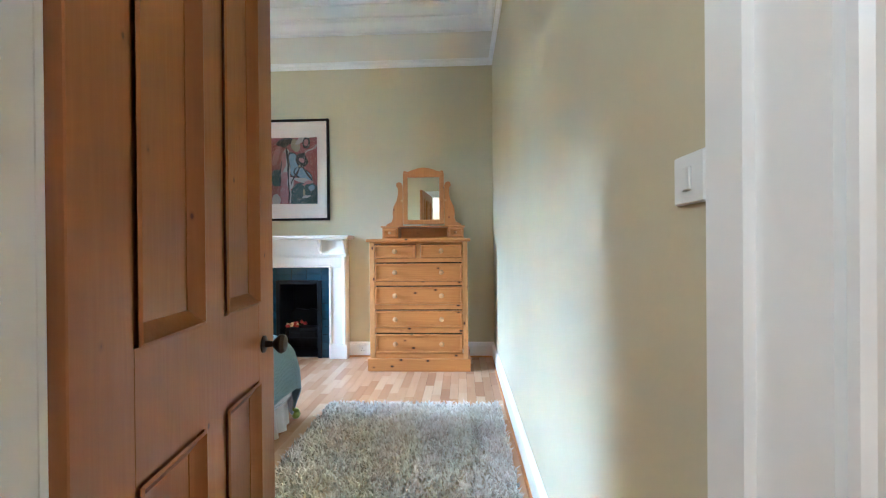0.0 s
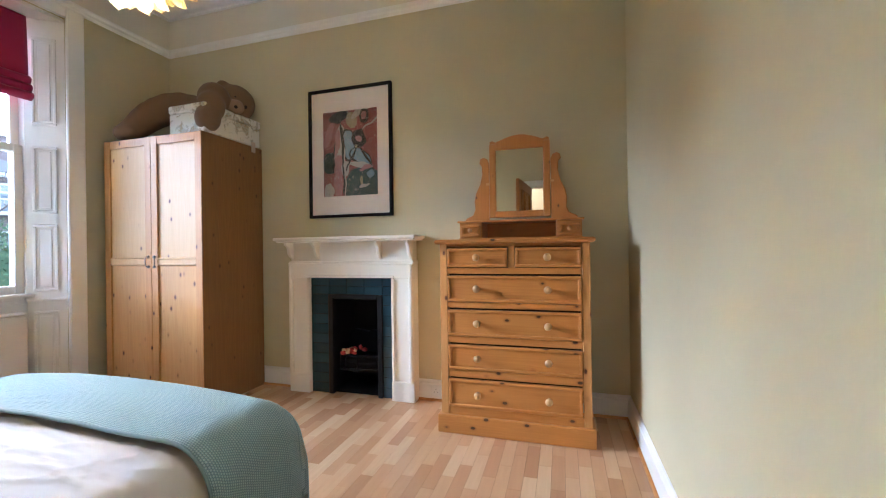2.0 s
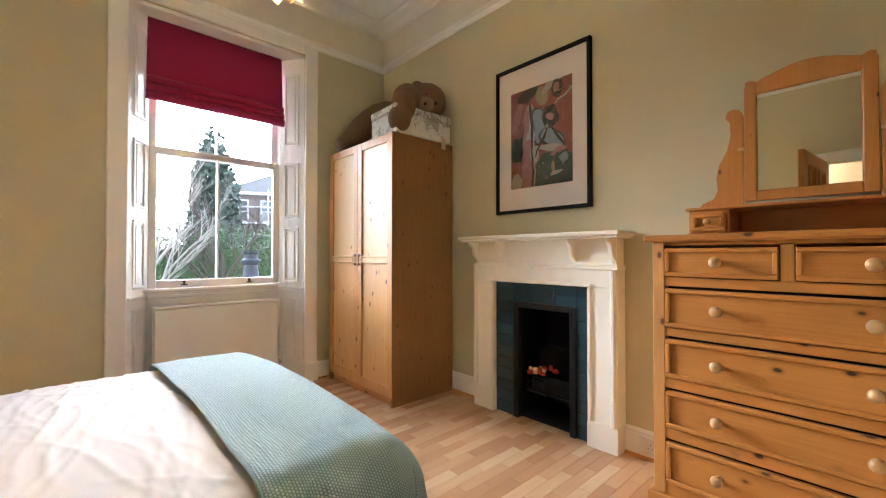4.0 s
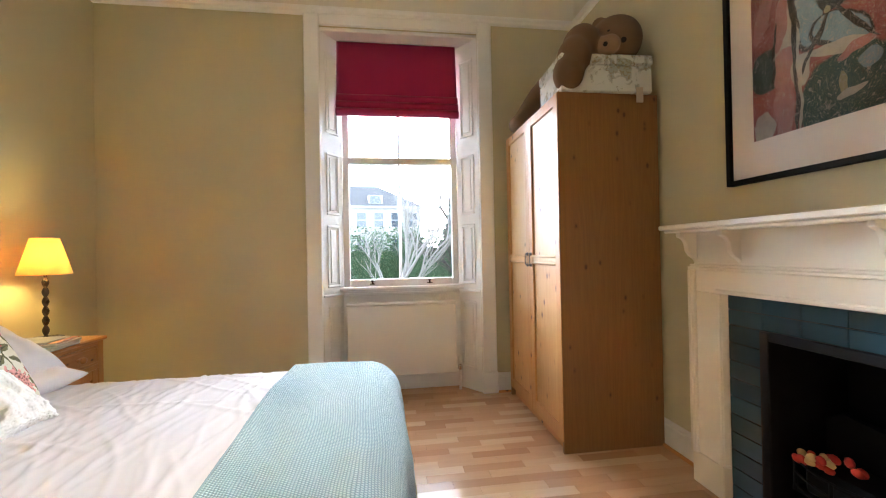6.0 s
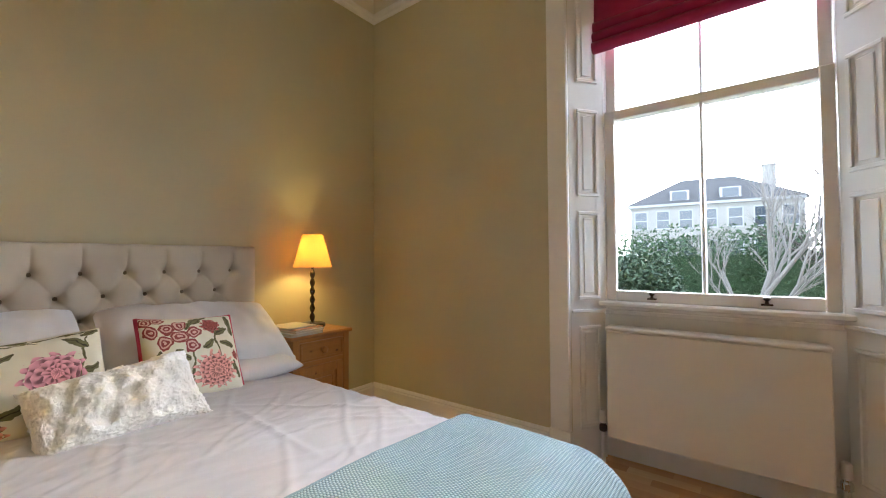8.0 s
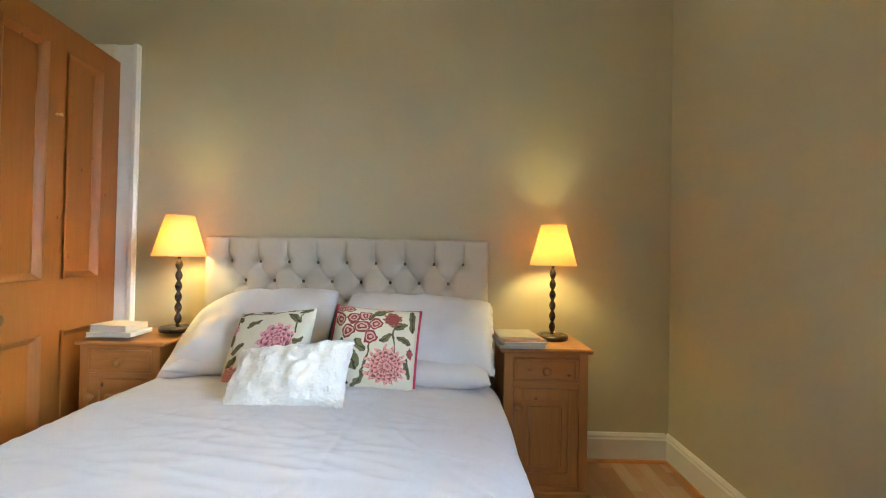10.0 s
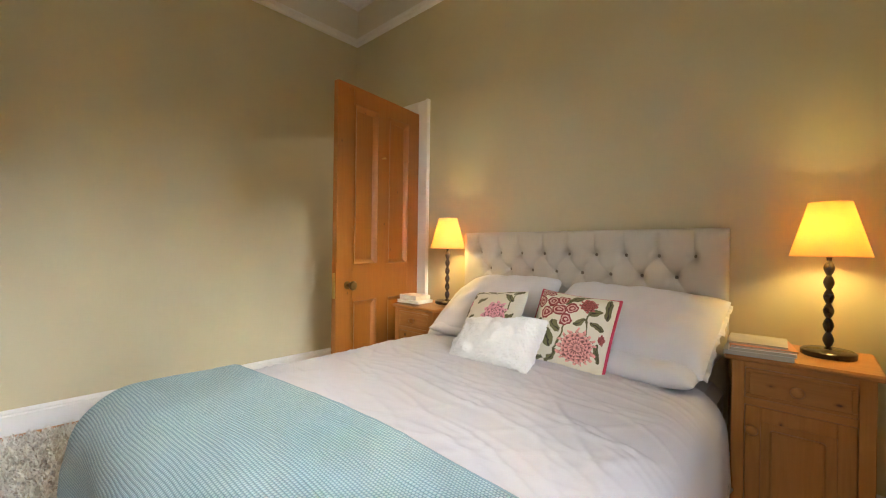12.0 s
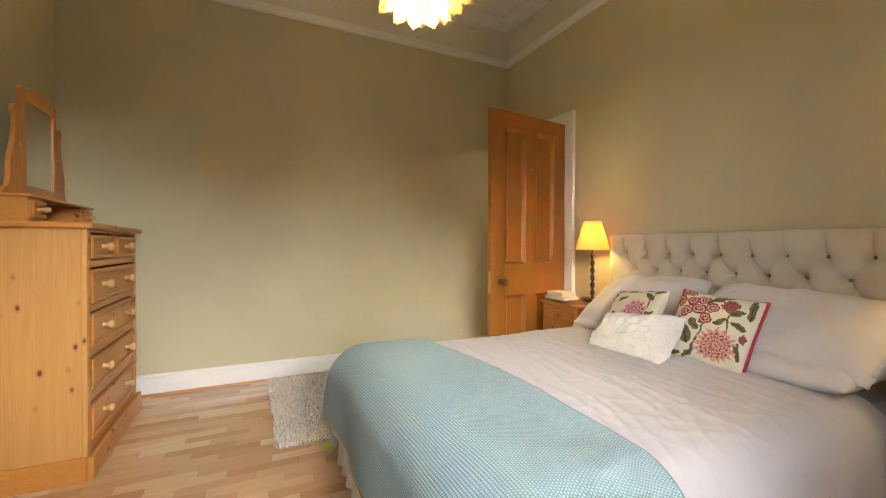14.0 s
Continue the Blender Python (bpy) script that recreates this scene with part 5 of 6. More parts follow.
F2 = flower_cloth("floral_cushion_green",
                  ((0.30, 0.88, 0.25, 0.012, -8), (0.68, 0.90, 0.22, 0.012, 8), (0.12, 0.70, 0.012, 0.26, 10), (0.80, 0.66, 0.012, 0.20, -12), (0.20, 0.90, 0.09, 0.03, 24), (0.42, 0.92, 0.08, 0.03, -26),
                   (0.88, 0.90, 0.10, 0.035, 30), (0.76, 0.78, 0.11, 0.04, -38), (0.36, 0.72, 0.08, 0.035, 34), (0.14, 0.80, 0.07, 0.035, -30), (0.10, 0.56, 0.045, 0.09, 16), (0.24, 0.46, 0.08, 0.035, 38),
                   (0.20, 0.30, 0.045, 0.10, -28), (0.42, 0.30, 0.10, 0.04, 14), (0.86, 0.52, 0.07, 0.03, 18), (0.74, 0.22, 0.05, 0.11, -20)),
                  (), ((0.62, 0.52, 0.19, MAUVE_, 11.0), (0.22, 0.14, 0.16, ROSE_, 11.0), (0.86, 0.14, 0.12, MAROON_, 9.0), (0.10, 0.66, 0.07, MAUVE_, 7.0)))
CRIMSON = cloth("crimson_piping", (0.50, 0.03, 0.08), 300)
CG = "cushions on the bed"
pillow("cushion", pose(-2.455, 0.575, 0.703, 60, 4, 183), (0.345, 0.34, 0.10), F1, 11, "square floral cushion with crimson edging", "cushion", CG, trim=CRIMSON, pinch=0.05, wrinkle=0.004)
pillow("cushion", pose(-2.02, 0.545, 0.69, 56, -6, 172), (0.35, 0.33, 0.10), F2, 12, "square cream floral cushion", "cushion", CG, pinch=0.05, wrinkle=0.004)
FLUFF = cloth("white_fleece", (0.80, 0.78, 0.73), 120, 0.95, 0.05, 1.0, 0.5)
fl = pillow("cushion", pose(-2.19, 0.755, 0.63, 44, -7, 178), (0.43, 0.27, 0.16), FLUFF, 13, "small fluffy white cushion", "cushion", CG, pinch=0.14, wrinkle=0.022)
bm = pillow_mesh(0.436, 0.276, 0.166, 13, 0.14, 0.022, 130, 96)
bm.normal_update()
for v in bm.verts:
    k = 0.5 * noise.noise(v.co * 55) + 0.6 * noise.noise(v.co * 120 + Vector((4, 1, 2))) + 0.5 * noise.noise(v.co * 230)
    rim = max(abs(v.co.x) / 0.218, abs(v.co.y) / 0.138) ** 10
    v.co += v.normal * (0.0055 * k + 0.002) + Vector((noise.noise(v.co * 90), noise.noise(v.co * 90 + Vector((7, 0, 0))), 0)) * 0.010 * min(1.0, rim)
part("fleece", bm, FLUFF, fl, "curly white fleece", 180)

# ---------------------------------------------------------------- bedside tables and lamps
PINE_NX = pine("brown_pine_level", (0.47, 0.225, 0.055), (0.35, 0.14, 0.03), (0.09, 0.03, 0.012), "x", 0.42, 0.7)
PINE_NZ = pine("brown_pine_upright", (0.47, 0.225, 0.055), (0.35, 0.14, 0.03), (0.09, 0.03, 0.012), "z", 0.42, 0.7)


def bedside():
    t = thing("bedside_table", pose(0, 0, 0), "brown pine bedside cabinet with a drawer and panelled door", "bedside table", "bedside tables")
    w = 0.185
    boxes("top", [(-w - 0.022, w + 0.022, -0.01, 0.40, 0.672, 0.694)], PINE_NX, t, bevel=0.007)
    for s in (-1, 1):
        a, b = sorted((s * w, s * (w - 0.018)))
        boxes("side_panel", [(a, b, 0.0, 0.37, 0.05, 0.672)], PINE_NZ, t)
        a, b = sorted((s * w, s * (w - 0.04)))
        boxes("stile", [(a, b, 0.37, 0.388, 0.05, 0.672)], PINE_NZ, t, bevel=0.002)
    boxes("back", [(-w + 0.018, w - 0.018, 0.0, 0.012, 0.05, 0.672)], PINE_NX, t)
    for z0, z1 in ((0.652, 0.672), (0.515, 0.54), (0.05, 0.075)):
        boxes("rail", [(-w + 0.04, w - 0.04, 0.368, 0.386, z0, z1)], PINE_NX, t)
    boxes("plinth", [(-w - 0.012, w + 0.012, 0.37, 0.40, 0.0, 0.055), (-w - 0.012, -w, 0.0, 0.37, 0.0, 0.055), (w, w + 0.012, 0.0, 0.37, 0.0, 0.055)], PINE_NX, t, bevel=0.004)
    k = w - 0.042
    bm = bmesh.new()
    box(bm, -k, k, 0.37, 0.383, 0.542, 0.649)
    for q in ((-k, k, 0.542, 0.556), (-k, k, 0.635, 0.649), (-k, -k + 0.014, 0.556, 0.635), (k - 0.014, k, 0.556, 0.635)):
        box(bm, q[0], q[1], 0.383, 0.391, q[2], q[3], 0.003)
    d = part("drawer", bm, PINE_NX, t)
    prof = [(0.011, 0.0), (0.009, 0.012), (0.017, 0.02), (0.02, 0.028), (0.016, 0.037), (0.005, 0.041)]
    bm = bmesh.new()
    lathe(bm, prof, 16, (0, 0.383, 0.595), "y")
    part("knob", bm, PINE_NX, d, "", 60)
    bm = bmesh.new()
    for q in ((-k, -k + 0.045, 0.078, 0.512), (k - 0.045, k, 0.078, 0.512), (-k + 0.045, k - 0.045, 0.078, 0.13), (-k + 0.045, k - 0.045, 0.46, 0.512)):
        box(bm, q[0], q[1], 0.368, 0.386, q[2], q[3], 0.002)
    dr = part("door", bm, PINE_NZ, t)
    bm = bmesh.new()
    box(bm, -k + 0.045, k - 0.045, 0.368, 0.374, 0.13, 0.46)
    box(bm, -k + 0.07, k - 0.07, 0.374, 0.383, 0.155, 0.435, 0.008)
    part("panel", bm, PINE_NZ, dr)
    bm = bmesh.new()
    lathe(bm, prof, 16, (k - 0.022, 0.386, 0.43), "y")
    part("knob", bm, PINE_NX, dr, "", 60)
    return t


bt = bedside()
bt.matrix_world = pose(-3.185, 0.036, 0) @ Matrix.Diagonal((1, 0.93, 0.975, 1))
bt2 = copy_thing(bt, pose(-1.255, 0.036, 0) @ Matrix.Diagonal((1, 0.93, 0.975, 1)))

SHADE, n, l, b = material("cream_pleated_shade", 0.8)
b.inputs["Base Color"].default_value = (0.78, 0.6, 0.3, 1)
tr = n.new("ShaderNodeBsdfTranslucent")
tr.inputs["Color"].default_value = (0.95, 0.64, 0.24, 1)
mx = n.new("ShaderNodeMixShader")
mx.inputs[0].default_value = 0.38
l.new(b.outputs[0], mx.inputs[1])
l.new(tr.outputs[0], mx.inputs[2])
l.new(mx.outputs[0], n["Material Output"].inputs["Surface"])
DARKWOOD = plain("dark_turned_wood", (0.028, 0.014, 0.008), 0.28, coat=0.4)


def table_lamp():
    t = thing("table_lamp", pose(0, 0, 0), "lit bobbin turned dark wood lamp with a cream shade", "table lamp", "bedside lamps")
    bm = bmesh.new()
    lathe(bm, [(0.07, 0.0), (0.073, 0.004), (0.073, 0.016), (0.066, 0.021), (0.02, 0.024)], 32)
    part("base", bm, DARKWOOD, t)
    bm = bmesh.new()
    prof = [(0.014, 0.022)]
    for k in range(6):
        z = 0.03 + k * 0.046
        prof += [(0.0065, z), (0.0105, z + 0.007), (0.0142, z + 0.017), (0.015, z + 0.023), (0.0142, z + 0.029), (0.0105, z + 0.039), (0.0065, z + 0.046)]
    prof += [(0.008, 0.318)]
    lathe(bm, prof, 18)
    part("stem", bm, DARKWOOD, t)
    bm = bmesh.new()
    lathe(bm, [(0.012, 0.318), (0.014, 0.33), (0.014, 0.36), (0.009, 0.365)], 14)
    part("lamp_holder", bm, BRASS, t)
    bm = bmesh.new()
    lathe(bm, [(0.008, 0.365), (0.012, 0.375), (0.022, 0.40), (0.024, 0.415), (0.016, 0.432), (0.004, 0.437)], 16)
    gm, gn, gl_, gb = material("warm_bulb", 0.4)
    gb.inputs["Emission Color"].default_value = (1.0, 0.62, 0.2, 1)
    gb.inputs["Emission Strength"].default_value = 1.0
    o = part("bulb", bm, gm, t, "glowing warm bulb")
    o.visible_shadow = False
    bm = bmesh.new()
    segs = 96
    rows = []
    for r, h in ((0.106, 0.32), (0.105, 0.324), (0.0565, 0.492), (0.057, 0.495)):
        rows.append([bm.verts.new(((r + 0.0009 * (-1) ** i) * math.cos(2 * math.pi * i / segs), (r + 0.0009 * (-1) ** i) * math.sin(2 * math.pi * i / segs), h)) for i in range(segs)])
    for a, c in zip(rows, rows[1:]):
        for i in range(segs):
            j = (i + 1) % segs
            bm.faces.new((a[i], a[j], c[j], c[i]))
    sh = part("shade", bm, SHADE, t, "pleated cream fabric shade", 180)
    s_ = sh.modifiers.new("thick", "SOLIDIFY")
    s_.thickness = 0.0012
    bm = bmesh.new()
    for k in range(3):
        a = 2 * math.pi * k / 3
        tube(bm, [(0.012 * math.cos(a), 0.012 * math.sin(a), 0.36), (0.09 * math.cos(a), 0.09 * math.sin(a), 0.375)], 0.0015, 5)
    part("shade_carrier", bm, BRASS, t)
    return t


tl = table_lamp()
tl.matrix_world = pose(-3.262, 0.185, 0.677) @ Matrix.Diagonal((1.06, 1.06, 1.13, 1))
copy_thing(tl, pose(-1.395, 0.19, 0.677) @ Matrix.Diagonal((1.04, 1.04, 1.03, 1)))


def book(m, w, d, h, cover, label, thick=0.002, magazine=False):
    t = thing("book" if not magazine else "magazine", m, label, "book" if not magazine else "magazine")
    boxes("cover", [(0, w, 0, d, 0, thick), (0, w, 0, d, h - thick, h), (0, 0.002, 0, d, thick, h - thick)], cover, t, bevel=0.0006)
    boxes("page_block", [(0.002, w - 0.004, 0.004, d - 0.004, thick, h - thick)], PAPER, t)
    return t


PAPER, n, l, b = material("paper_edges", 0.9)
c = node_coords(n, l, "Object", (1, 1, 900))
l.new(node_mix(n, l, node_noise(n, l, c, 1.0, 2), (0.72, 0.70, 0.64), (0.5, 0.47, 0.4)), b.inputs["Base Color"])
WHITECARD = plain("white_card", (0.74, 0.73, 0.70), 0.4, vary=0.04)
zb = 0.677
book(pose(-3.165, 0.20, zb, 0, 0, 3), 0.20, 0.21, 0.017, plain("grey_teal_cover", (0.45, 0.52, 0.52), 0.4), "thick pale grey hardback on the bedside table")
book(pose(-3.16, 0.195, zb + 0.0175, 0, 0, 6), 0.19, 0.22, 0.012, WHITECARD, "white glossy magazine on a stack", 0.001, True)
book(pose(-3.155, 0.20, zb + 0.030, 0, 0, 9), 0.19, 0.2, 0.007, plain("orange_cover", (0.60, 0.25, 0.10), 0.4), "orange covered magazine in a stack", 0.001, True)
book(pose(-3.148, 0.185, zb + 0.0375, 0, 0, 3), 0.175, 0.195, 0.006, plain("pale_photo_cover", (0.42, 0.40, 0.36), 0.3, vary=0.5), "pale grey magazine on top of a stack", 0.001, True)
book(pose(-2.975, 0.12, zb, 0, 0, 92), 0.10, 0.012, 0.03, plain("red_cover", (0.45, 0.02, 0.02), 0.4), "small red book beside the stack")
book(pose(-1.29, 0.22, zb, 0, 0, 4), 0.20, 0.15, 0.02, WHITECARD, "white paperback on the bedside table")
book(pose(-1.275, 0.23, zb + 0.0205, 0, 0, -3), 0.18, 0.13, 0.03, plain("cream_cover", (0.7, 0.62, 0.5), 0.5, vary=0.05), "cream hardback on a white paperback")

# ---------------------------------------------------------------- pendant
pend = thing("pendant_light", pose(-1.97, 1.78, 2.03), "lit pendant shade of overlapping cream petals", "ceiling light")
bm = bmesh.new()
lathe(bm, [(0.003, 0.34), (0.003, CEILING - 2.03 - 0.03)], 8)
part("flex", bm, WHITECARD, pend)
bm = bmesh.new()
lathe(bm, [(0.05, CEILING - 2.03 - 0.035), (0.045, CEILING - 2.03 - 0.005), (0.03, CEILING - 2.03 - 0.001)], 20)
part("ceiling_rose", bm, TRIM, pend)
PETAL, n, l, b = material("ivory_petal_plastic", 0.45)
b.inputs["Base Color"].default_value = (0.8, 0.7, 0.45, 1)
tr = n.new("ShaderNodeBsdfTranslucent")
tr.inputs["Color"].default_value = (0.9, 0.72, 0.38, 1)
mx = n.new("ShaderNodeMixShader")
mx.inputs[0].default_value = 0.34
l.new(b.outputs[0], mx.inputs[1])
l.new(tr.outputs[0], mx.inputs[2])
l.new(mx.outputs[0], n["Material Output"].inputs["Surface"])
pm = bmesh.new()


def petal(u, v):
    w = 0.052 * (math.sin(min(1.0, v * 1.15 + 0.12) * math.pi * 0.86) ** 0.55) * (1.0 if v < 0.8 else math.sqrt(max(0.0, 1 - ((v - 0.8) / 0.2) ** 2)) + 0.02)
    a = (u - 0.5) * 2
    return (a * w, 0.018 * a * a * -1 + 0.035 * v * v, -0.165 * v)


sheet(pm, petal, 6, 10)
petal_mesh = mesh_of("petal", pm, PETAL, 180)
for rad, z, tilt, num in ((0.17, 0.34, 34, 11), (0.20, 0.27, 26, 13), (0.165, 0.225, 18, 11), (0.11, 0.19, 9, 9), (0.05, 0.17, -10, 6)):
    for k in range(num):
        a = 360 * (k + (0.5 if num % 4 else 0)) / num
        ob = new("petal", petal_mesh)
        ob.parent = pend
        ob.matrix_local = pose(0, 0, z, 0, 0, a) @ pose(0, rad * 0.8, 0, tilt, 0, 0)
bm = bmesh.new()
for z, r in ((0.335, 0.135), (0.27, 0.16), (0.22, 0.13), (0.185, 0.088)):
    tube(bm, [(r * math.cos(2 * math.pi * k / 40), r * math.sin(2 * math.pi * k / 40), z) for k in range(41)], 0.003, 6)
for k in range(4):
    a = math.pi / 2 * k
    tube(bm, [(0.0, 0.0, 0.345), (0.135 * math.cos(a), 0.135 * math.sin(a), 0.335), (0.16 * math.cos(a), 0.16 * math.sin(a), 0.27), (0.088 * math.cos(a), 0.088 * math.sin(a), 0.185)], 0.0025, 6)
part("wire_frame", bm, WHITECARD, pend)
bm = bmesh.new()
bmesh.ops.create_uvsphere(bm, u_segments=16, v_segments=10, radius=0.035)
bmesh.ops.translate(bm, verts=bm.verts, vec=(0, 0, 0.25))
gm, gn, gl_, gb = material("pendant_glow", 0.4)
gb.inputs["Emission Color"].default_value = (1.0, 0.74, 0.36, 1)
gb.inputs["Emission Strength"].default_value = 0.8
o = part("bulb", bm, gm, pend, "glowing bulb")
o.visible_shadow = False

# ---------------------------------------------------------------- sockets and switch
PLASTIC = plain("white_switch_plastic", (0.76, 0.76, 0.74), 0.3, vary=0.03)


def plate(name, m, w, label, holes):
    t = thing(name, m, label, "switch" if not holes else "socket")
    boxes("plate", [(-w / 2, w / 2, -0.009, 0, -0.043, 0.043)], PLASTIC, t, bevel=0.003)
    if holes:
        for k in range(holes):
            x = (k - (holes - 1) / 2) * 0.06
            for dx, dz, a, c in ((0, 0.012, 0.004, 0.008), (-0.011, -0.008, 0.006, 0.004), (0.011, -0.008, 0.006, 0.004)):
                boxes("slot", [(x + dx - a / 2, x + dx + a / 2, -0.0095, -0.0085, dz - c / 2, dz + c / 2)], BLACK, t)
    else:
        boxes("rocker", [(-0.012, 0.012, -0.013, -0.009, -0.02, 0.02)], PLASTIC, t, bevel=0.002)
    return t


plate("light_switch", pose(EAST, 0.09, 1.19, 0, 0, -90) @ Matrix.Diagonal((0.85, 1, 0.8, 1)), 0.086, "white plastic light switch by the door", 0)
plate("wall_socket", pose(-1.375, NORTH - 0.021, 0.075, 0, 0, 0), 0.086, "white single socket on the skirting board", 1)
plate("wall_socket", pose(WEST + 0.021, 1.2, 0.075, 0, 0, 90), 0.146, "white double socket on the skirting board", 2)

# ---------------------------------------------------------------- rug
SHAG, n, l, b = material("cream_shag_wool", 0.95)
geo = n.new("ShaderNodeNewGeometry")
col = node_ramp(n, l, geo.outputs["Random Per Island"], [(0.0, (0.60, 0.53, 0.43)), (0.5, (0.72, 0.67, 0.58)), (1.0, (0.80, 0.77, 0.71))])
l.new(col, b.inputs["Base Color"])
b.inputs["Sheen Weight"].default_value = 0.3
rug = thing("rug", pose(-0.705, 1.46, 0.0), "cream shaggy wool rug beside the bed", "rug")
RW, RL = 0.59, 0.845
boxes("backing", [(-RW + 0.01, RW - 0.01, -RL + 0.01, RL - 0.01, 0.001, 0.012)], cloth("jute_backing", (0.45, 0.38, 0.28)), rug, bevel=0.004)
rng = np.random.default_rng(3)
N = 20000
px, py = rng.uniform(-RW, RW, N), rng.uniform(-RL, RL, N)
ang = rng.uniform(0, 2 * np.pi, N)
lean = rng.uniform(0.006, 0.022, N)
ht = rng.uniform(0.02, 0.048, N)
wd = rng.uniform(0.003, 0.0062, N)
dx, dy = np.cos(ang) * lean, np.sin(ang) * lean
sx, sy = -np.sin(ang) * wd, np.cos(ang) * wd
zero = np.full(N, 0.011)
V = np.stack([np.stack([px - sx, py - sy, zero], 1), np.stack([px + sx, py + sy, zero], 1),
              np.stack([px + dx * 0.4 + sx, py + dy * 0.4 + sy, ht * 0.7], 1), np.stack([px + dx * 0.4 - sx, py + dy * 0.4 - sy, ht * 0.7], 1),
              np.stack([px + dx * 1.5, py + dy * 1.5, ht], 1)], 1).reshape(-1, 3)
base = np.arange(N) * 5
F = [(int(i), int(i) + 1, int(i) + 2, int(i) + 3) for i in base] + [(int(i) + 3, int(i) + 2, int(i) + 4) for i in base]
me = bpy.data.meshes.new("shag")
me.from_pydata(V.tolist(), [], F)
me.materials.append(SHAG)
ob = new("shag", me)
ob.parent = rug
tagged(ob, "thick cream shag pile", kind="stuff")

# ---------------------------------------------------------------- outside
GRASS = plain("winter_lawn", (0.05, 0.075, 0.03), 0.95, vary=0.4, scale=1.5)
GZ = -2.6
g = boxes("ground", [(-900, -4.6, -900, 900, GZ - 1, GZ)], GRASS)
structure(g, "green garden lawn outside the window", "ground")
structure(boxes("outer_wall", [(-4.46, -4.42, -6, 1.5, GZ, 6), (-4.46, -4.42, 2.8, 9, GZ, 6), (-4.46, -4.42, 1.5, 2.8, GZ, 0.78), (-4.46, -4.42, 1.5, 2.8, 2.86, 6)],
                plain("grey_sandstone", (0.36, 0.31, 0.25), 0.85, vary=0.2)), "grey sandstone outer wall", "wall")


def leaves(name, m, size, count, leaf, colours, label, category, seed, shape="box", stuff=True):
    """A hedge or bush: many small leaves over an uneven volume."""
    mat, n, l, b = material(name + "_leaf", 0.6)
    geo = n.new("ShaderNodeNewGeometry")
    l.new(node_ramp(n, l, geo.outputs["Random Per Island"], [(0.0, colours[0]), (0.6, colours[1]), (1.0, colours[2])]), b.inputs["Base Color"])
    r = np.random.default_rng(seed)
    p = r.uniform(-1, 1, (count * 2, 3))
    if shape == "ball":
        p = p[(p ** 2).sum(1) < 1][:count]
    else:
        p = p[:count]
    keep = []
    for q in p:
        bump = 0.16 * noise.noise(Vector(q) * 2.3 + Vector((seed, 0, 0)))
        lim = 1.0 - 0.2 + bump * 1.3
        if shape == "cone":
            t = (q[2] + 1) / 2
            if math.hypot(q[0], q[1]) > (1 - t) ** 0.55 * (0.8 + 1.4 * bump) + 0.02:
                continue
        elif q[2] > lim:
            continue
        keep.append(q)
    p = np.array(keep) * np.array(size)
    c = len(p)
    d1 = r.normal(size=(c, 3))
    d1 /= np.linalg.norm(d1, axis=1)[:, None]
    d2 = np.cross(d1, r.normal(size=(c, 3)))
    d2 /= np.linalg.norm(d2, axis=1)[:, None]
    s = (leaf * r.uniform(0.6, 1.4, c))[:, None]
    V = np.stack([p - d1 * s, p + d2 * s * 0.5, p + d1 * s, p - d2 * s * 0.5], 1).reshape(-1, 3)
    quads = [(4 * i, 4 * i + 1, 4 * i + 2, 4 * i + 3) for i in range(c)]
    V = V.tolist()
    if shape == "box":
        # the dense twiggy heart of a hedge
        a, b_, h = size[0] * 0.7, size[1] * 0.97, size[2] * 0.52
        k = len(V)
        V += [(x, y, z) for x in (-a, a) for y in (-b_, b_) for z in (-size[2], h)]
        quads += [(k, k + 1, k + 3, k + 2), (k + 4, k + 6, k + 7, k + 5), (k + 1, k + 5, k + 7, k + 3), (k, k + 4, k + 5, k + 1), (k + 2, k + 3, k + 7, k + 6)]
    me = bpy.data.meshes.new(name)
    me.from_pydata(V, [], quads)
    me.materials.append(mat)
    ob = new(name, me)
    ob.matrix_world = m
    return tagged(ob, label, category, kind="stuff" if stuff else "")


HEDGE = ((0.018, 0.045, 0.012), (0.03, 0.07, 0.018), (0.05, 0.105, 0.03))
leaves("hedge", pose(-17.5, -6.0, GZ + 2.35, 0, 0, 8), (1.4, 9.5, 2.75), 100000, 0.06, HEDGE, "dark green evergreen garden hedge", "hedge", 5)
leaves("hedge", pose(-17.0, 12.5, GZ + 2.4, 0, 0, -6), (1.4, 10.0, 2.85), 100000, 0.06, HEDGE, "dark green evergreen garden hedge", "hedge", 6)
leaves("rhododendron_bush", pose(-11.5, 0.2, GZ + 2.05), (1.3, 1.15, 2.05), 42000, 0.055, ((0.02, 0.045, 0.018), (0.04, 0.08, 0.035), (0.09, 0.14, 0.075)), "broad pale green rhododendron bush", "bush", 8, "ball")


